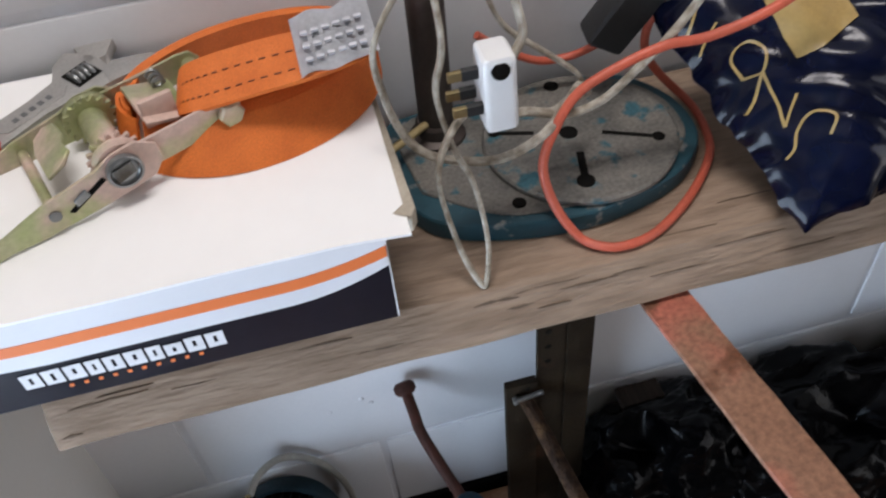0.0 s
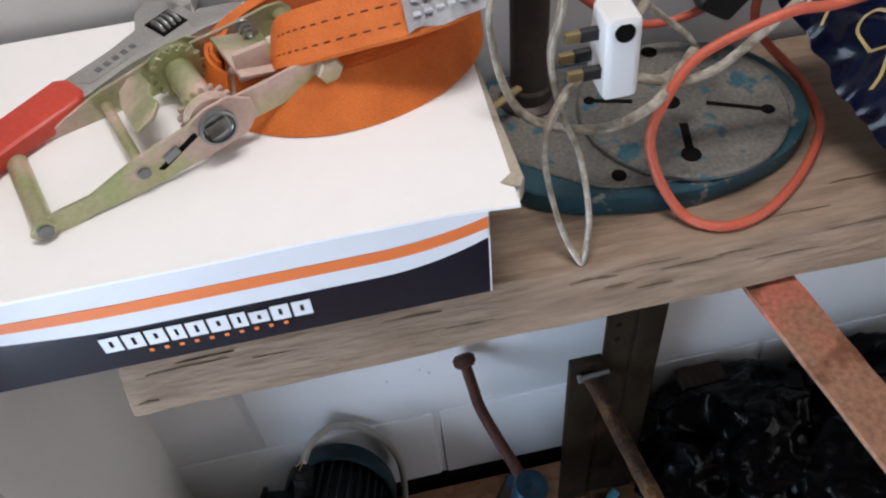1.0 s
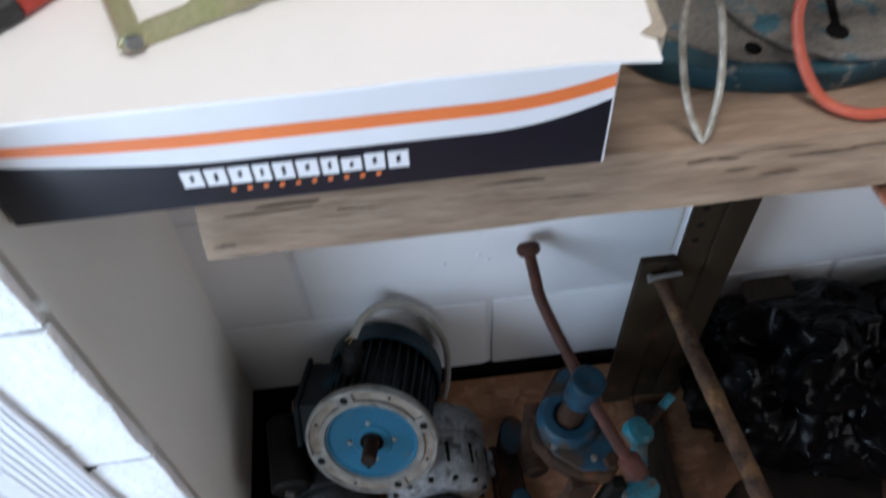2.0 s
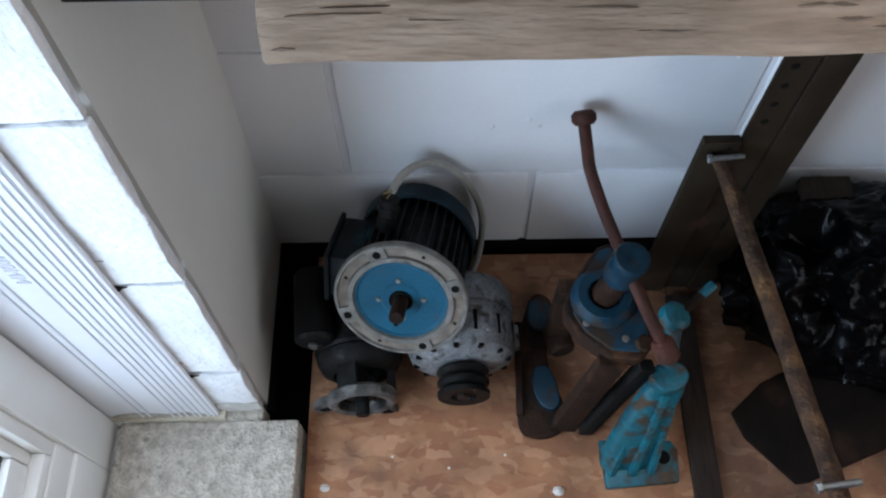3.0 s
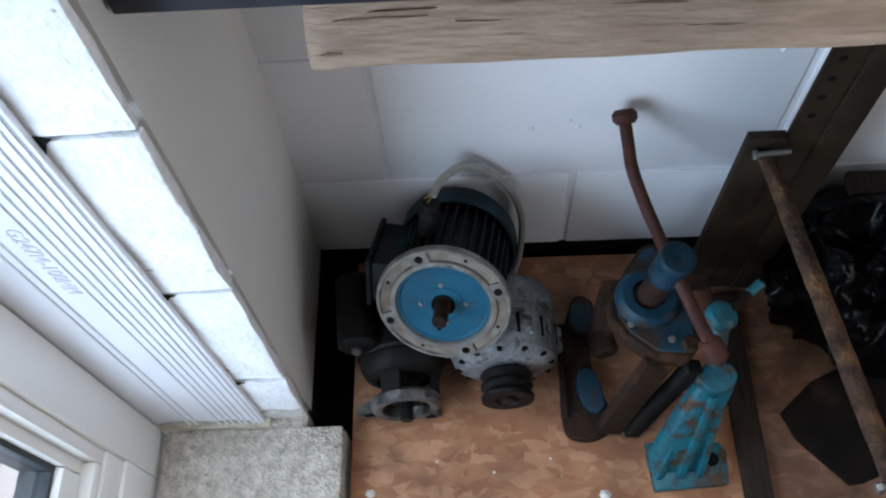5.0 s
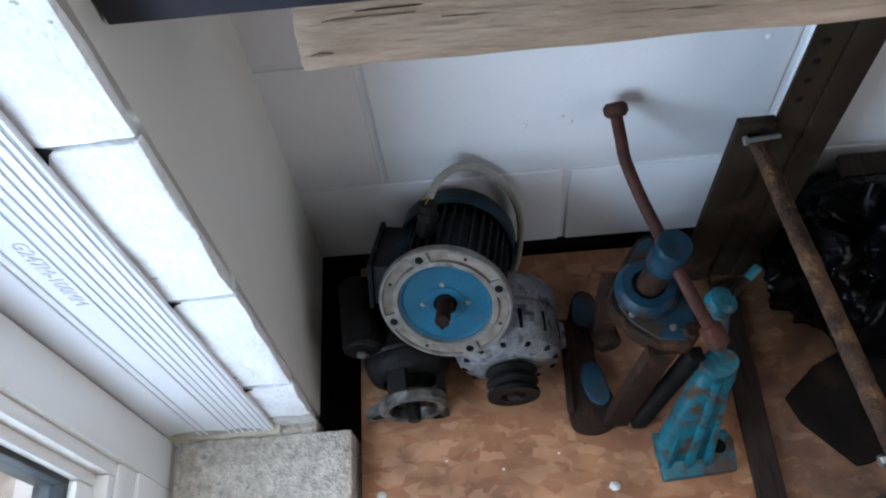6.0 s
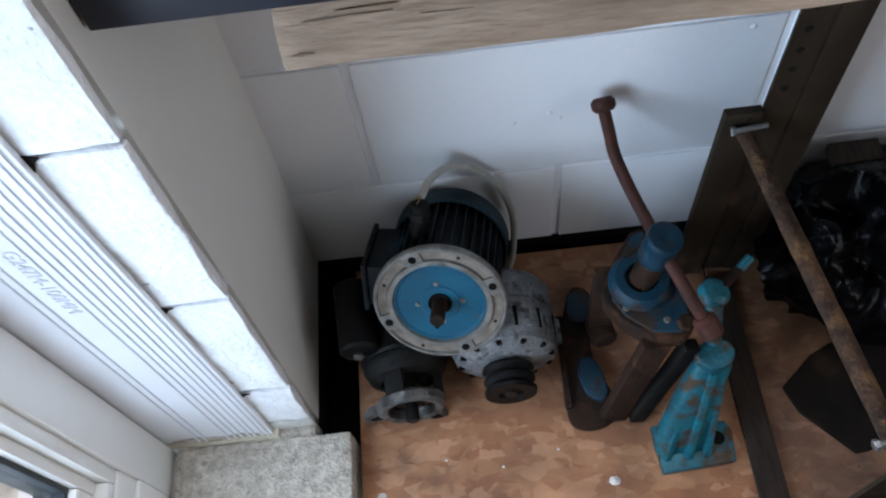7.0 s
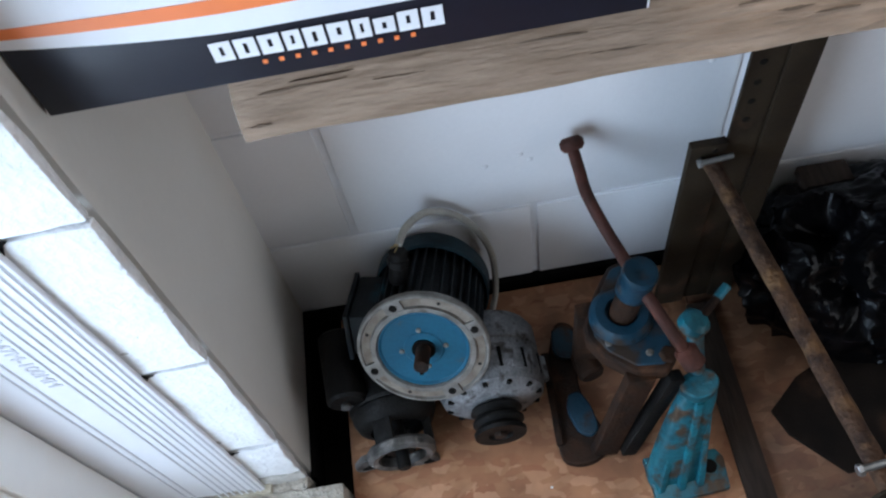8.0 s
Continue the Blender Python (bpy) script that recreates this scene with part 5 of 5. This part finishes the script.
part("hook_arm", strut((0.400, -0.272, OSB + 0.009), (0.450, -0.242, 0.212), 0.0095, 0.008, (0, 1, 0.15)), M_BLACKIRON, vice, "dark steel arm")
bridge = part("bridge", roughen(bm_prism([(0.420, -0.100), (0.404, -0.106), (0.384, -0.132), (0.362, -0.172), (0.361, -0.190), (0.374, -0.214), (0.404, -0.240), (0.440, -0.243), (0.456, -0.226), (0.455, -0.190), (0.441, -0.130)], 0.206, 0.234, 0.006, 3), 0.0008, 60), M_RUST, vice, "rusty cast bridge")
part("painted_face", roughen(bm_prism([(0.418, -0.108), (0.406, -0.112), (0.390, -0.135), (0.371, -0.172), (0.370, -0.190), (0.381, -0.211), (0.407, -0.233), (0.437, -0.236), (0.449, -0.222), (0.448, -0.190), (0.435, -0.133)], 0.2335, 0.2375, 0.0012, 1), 0.0005, 60), M_BLUE, bridge, "chipped blue paint")
part("collar", moved(bm_lathe([(0.036, 0), (0.036, 0.004), (0.033, 0.011), (0.029, 0.015), (0.0185, 0.015), (0.0180, 0.006), (0, 0.006)], 40), Matrix.Translation((0.404, -0.173, 0.236))), M_BLUE, vice, "blue collar")
thread = [(0.0, 0.0)] + [((0.0150, 0.0130)[i % 2], 0.003 * i) for i in range(28)] + [(0.0, 0.084)]
SCREW = along((0.403, -0.172, 0.225), (0.415, -0.176, 0.335))
part("screw", moved(bm_lathe(thread, 24), SCREW), M_RUST, vice, "rusty threaded screw")
head = part("screw_head", moved(bm_lathe([(0.0, 0.074), (0.0165, 0.074), (0.0185, 0.077), (0.0188, 0.090), (0.0176, 0.096), (0.0178, 0.108), (0.0188, 0.112), (0.0188, 0.118), (0.0172, 0.121), (0.006, 0.1215), (0.004, 0.1205), (0, 0.120)], 36), SCREW), M_BLUE, vice, "worn blue screw head")
part("tommy_bar", bm_tube([(0.379, -0.022, 0.360), (0.382, -0.045, 0.348), (0.385, -0.068, 0.337), (0.398, -0.104, 0.318), (0.410, -0.140, 0.310), (0.416, -0.176, 0.316), (0.424, -0.195, 0.312), (0.443, -0.226, 0.286), (0.455, -0.243, 0.270)], 0.0068, 16), M_HANDLE, vice, "bent reddish rusty tommy bar")
part("bar_knob", moved(bm_lathe([(0, 0), (0.010, 0.001), (0.0133, 0.005), (0.0133, 0.012), (0.0095, 0.016), (0, 0.0165)], 28), along((0.3795, -0.026, 0.360), (0.377, -0.012, 0.372))), M_HANDLE, vice)
part("bar_knob", bm_rod((0.451, -0.237, 0.276), (0.463, -0.254, 0.258), 0.0125, 24, 0.3), M_HANDLE, vice)
for x, y in ((0.383, -0.202), (0.424, -0.221)):
    part("rivet", moved(bm_lathe([(0.0044, 0), (0.0036, 0.0022), (0, 0.003)], 14), Matrix.Translation((x, y, 0.2372))), M_ALU, bridge, "bright worn rivet")
part("nut", bm_rod((0.441, -0.226, 0.232), (0.443, -0.228, 0.244), 0.0095, 6), M_RUST, vice)

# ---- teal casting ----
cast = at("cast_stand", (0.465, -0.31, OSB), "rusty turquoise cast-iron stand with ribs and a small lever", "stand")
plate = bm_prism([(0.420, -0.345), (0.509, -0.338), (0.512, -0.300), (0.505, -0.288), (0.416, -0.286)], OSB, OSB + 0.013, 0.003, 2)
plate_ob = part("foot_plate", roughen(plate, 0.0006, 50), M_TEAL, cast)
part("bolt_hole", bm_rod((0.492, -0.309, OSB + 0.0128), (0.492, -0.309, OSB + 0.0138), 0.0085, 20), M_HOLESHADE, plate_ob)


def loft(levels, seg=28):
    """Rounded rectangles at several heights, joined into one column."""
    bm = bmesh.new()
    rings = []
    for cx, cy, z, a, b in levels:
        rings.append([bm.verts.new((cx + a * math.copysign(abs(math.cos(t)) ** 0.6, math.cos(t)), cy + b * math.copysign(abs(math.sin(t)) ** 0.6, math.sin(t)), z)) for t in [2 * math.pi * i / seg for i in range(seg)]])
    for r0, r1 in zip(rings, rings[1:]):
        for i in range(seg):
            bm.faces.new((r0[i], r0[(i + 1) % seg], r1[(i + 1) % seg], r1[i]))
    bm.faces.new(rings[0][::-1])
    bm.faces.new(rings[-1])
    return bm


column = part("column", roughen(loft([(0.448, -0.308, OSB + 0.008, 0.033, 0.018), (0.450, -0.300, 0.085, 0.030, 0.015), (0.456, -0.287, 0.12, 0.0275, 0.014), (0.464, -0.272, 0.155, 0.0235, 0.013), (0.472, -0.260, 0.182, 0.021, 0.013), (0.475, -0.255, 0.192, 0.019, 0.012)]), 0.0012, 40), M_TEAL, cast, "turquoise paint over rust")
for dx, top in ((-0.019, 0.155), (0.002, 0.188), (0.020, 0.165)):
    part("rib", strut((0.449 + dx * 1.25, -0.327, OSB + 0.010), (0.470 + dx * 0.75, -0.268, top), 0.0042, 0.0060), M_TEAL, column)
part("cap", cast_slab([(0.452, -0.258), (0.458, -0.242), (0.476, -0.236), (0.492, -0.240), (0.497, -0.252), (0.488, -0.266), (0.468, -0.270)], 0.186, 0.205, 0.004), M_TEAL, cast)
part("stem", bm_rod((0.476, -0.240, 0.195), (0.476, -0.206, 0.250), 0.0095, 16), M_TEAL, cast)
part("side_knob", bm_rod((0.469, -0.206, 0.247), (0.479, -0.204, 0.268), 0.0165, 24, 0.35), M_TEAL, cast, "round turquoise knob")
lever = part("side_lever", bm_rod((0.478, -0.204, 0.258), (0.512, -0.178, 0.269), 0.0050, 14), M_RUST, cast, "thin rusty lever")
part("lever_tip", bm_rod((0.504, -0.184, 0.2665), (0.518, -0.173, 0.271), 0.0054, 14), M_TEAL, lever)


# ---- black bags and scrap ----
def crumpled(cx, cy, rx, ry, rz, seed, flat=1.0):
    bm = bmesh.new()
    bmesh.ops.create_icosphere(bm, subdivisions=6, radius=1)
    s = Vector((seed * 7.3, seed * 3.1, seed * 5.7))
    for v in bm.verts:
        d = v.co.normalized()
        k = 1 + 0.30 * noise.noise(d * 1.7 + s)
        fold = 0.0
        for o, (f, w) in enumerate(((2.0, 0.24), (3.8, 0.075), (8.5, 0.030), (17, 0.012), (30, 0.004))):
            fold += w * (0.5 - abs(noise.noise(d * f + s * (o + 1)))) * 1.5
        k += fold - 0.12
        v.co = Vector((cx + d.x * rx * k, min(cy + d.y * ry * k, -0.010), max(OSB + 0.001, OSB + rz * 0.42 + d.z * rz * 0.62 * k)))
    return bm


BAGS = ((0.715, -0.105, 0.13, 0.10, 0.20, 1, "black bin bag, crumpled and shiny, on the board"), (0.93, -0.13, 0.17, 0.13, 0.21, 2, "large shiny black bin bag slumped beside another"), (1.16, -0.16, 0.17, 0.14, 0.24, 3, "shiny black bin bag slumped under the bench"), (0.80, -0.165, 0.12, 0.07, 0.11, 4, "small flattened black bin bag"))
for cx, cy, rx, ry, rz, seed, label in BAGS:
    solid("bin_bag", crumpled(cx, cy, rx, ry, rz, seed), M_BINBAG, label, "bin bag", group="black bags under the bench", soft=50)
scrap = bm_prism([(0.588, -0.252), (0.600, -0.285), (0.652, -0.342), (0.668, -0.340), (0.80, -0.290), (0.83, -0.20), (0.69, -0.188), (0.632, -0.214)], OSB, OSB + 0.006, 0.0012, 1)
# the plate's near-black colour also carries the shade under the bench's right
solid("scrap_plate", scrap, M_DARKPLATE, "near-black flat plate lying on the board, darkened for the shade there", "plate")
solid("timber_offcut", bm_box(0.655, -0.050, 0.225, 0.715, -0.018, 0.240, 0.003), M_BATTEN, "dark timber offcut lying on the bags", "offcut")
for p, q, r, m, what in (((0.800, -0.062, 0.162), (0.905, -0.058, 0.150), 0.0030, M_BRASS, "thin brown rod lying across the black bags"), ((0.800, -0.120, 0.184), (0.890, -0.120, 0.168), 0.0026, M_CARDWHITE, "thin white rod lying across the black bags")):
    solid("rod", bm_rod(p, q, r, 12), m, what, "rod", group="rods on the bags")
for x, y, r in ((0.078, -0.337, 0.006), (0.363, -0.345, 0.007), (0.30, -0.30, 0.002), (0.16, -0.30, 0.0018), (0.23, -0.315, 0.002)):
    crumb = bmesh.new()
    bmesh.ops.create_icosphere(crumb, subdivisions=2, radius=r)
    for v in crumb.verts:
        v.co = Vector((v.co.x, v.co.y * 0.8, max(0, v.co.z * 0.7))) + Vector(noise.noise_vector(v.co * 300)) * r * 0.25
        v.co.z = max(v.co.z, 0.0)
    solid("mortar_crumb", moved(crumb, Matrix.Translation((x, y, OSB))), M_BAREBLOCK, "small pale mortar crumb on the board", "crumb", group="crumbs on the board")
for x, z in ((0.324, 0.337), (0.283, 0.325), (0.526, 0.438), (0.335, 0.325)):
    part("paint_nib", moved(bm_lathe([(0.004, 0), (0.0028, 0.0009), (0, 0.0012)], 10), Matrix.Translation((x, -0.0006, z)) @ pose(0, 0, 0, 90)), M_PAINT, wall_back)

# ---- blocks of the back wall ----
for row in range(10):
    z0, z1 = 0.0095 + 0.225 * row, 0.2255 + 0.225 * row
    x = (0.338 if row % 2 == 0 else 0.113 if row < 3 else 0.0) - 0.45
    while x < 1.85:
        x0, x1 = max(x + 0.0045, -0.02), min(x + 0.4455, 1.899)
        if x1 > x0 + 0.02:
            part("block", bm_box(x0, 0.0, z0, x1, 0.02, z1, 0.0028, 2), M_PAINT, wall_back)
        x += 0.45
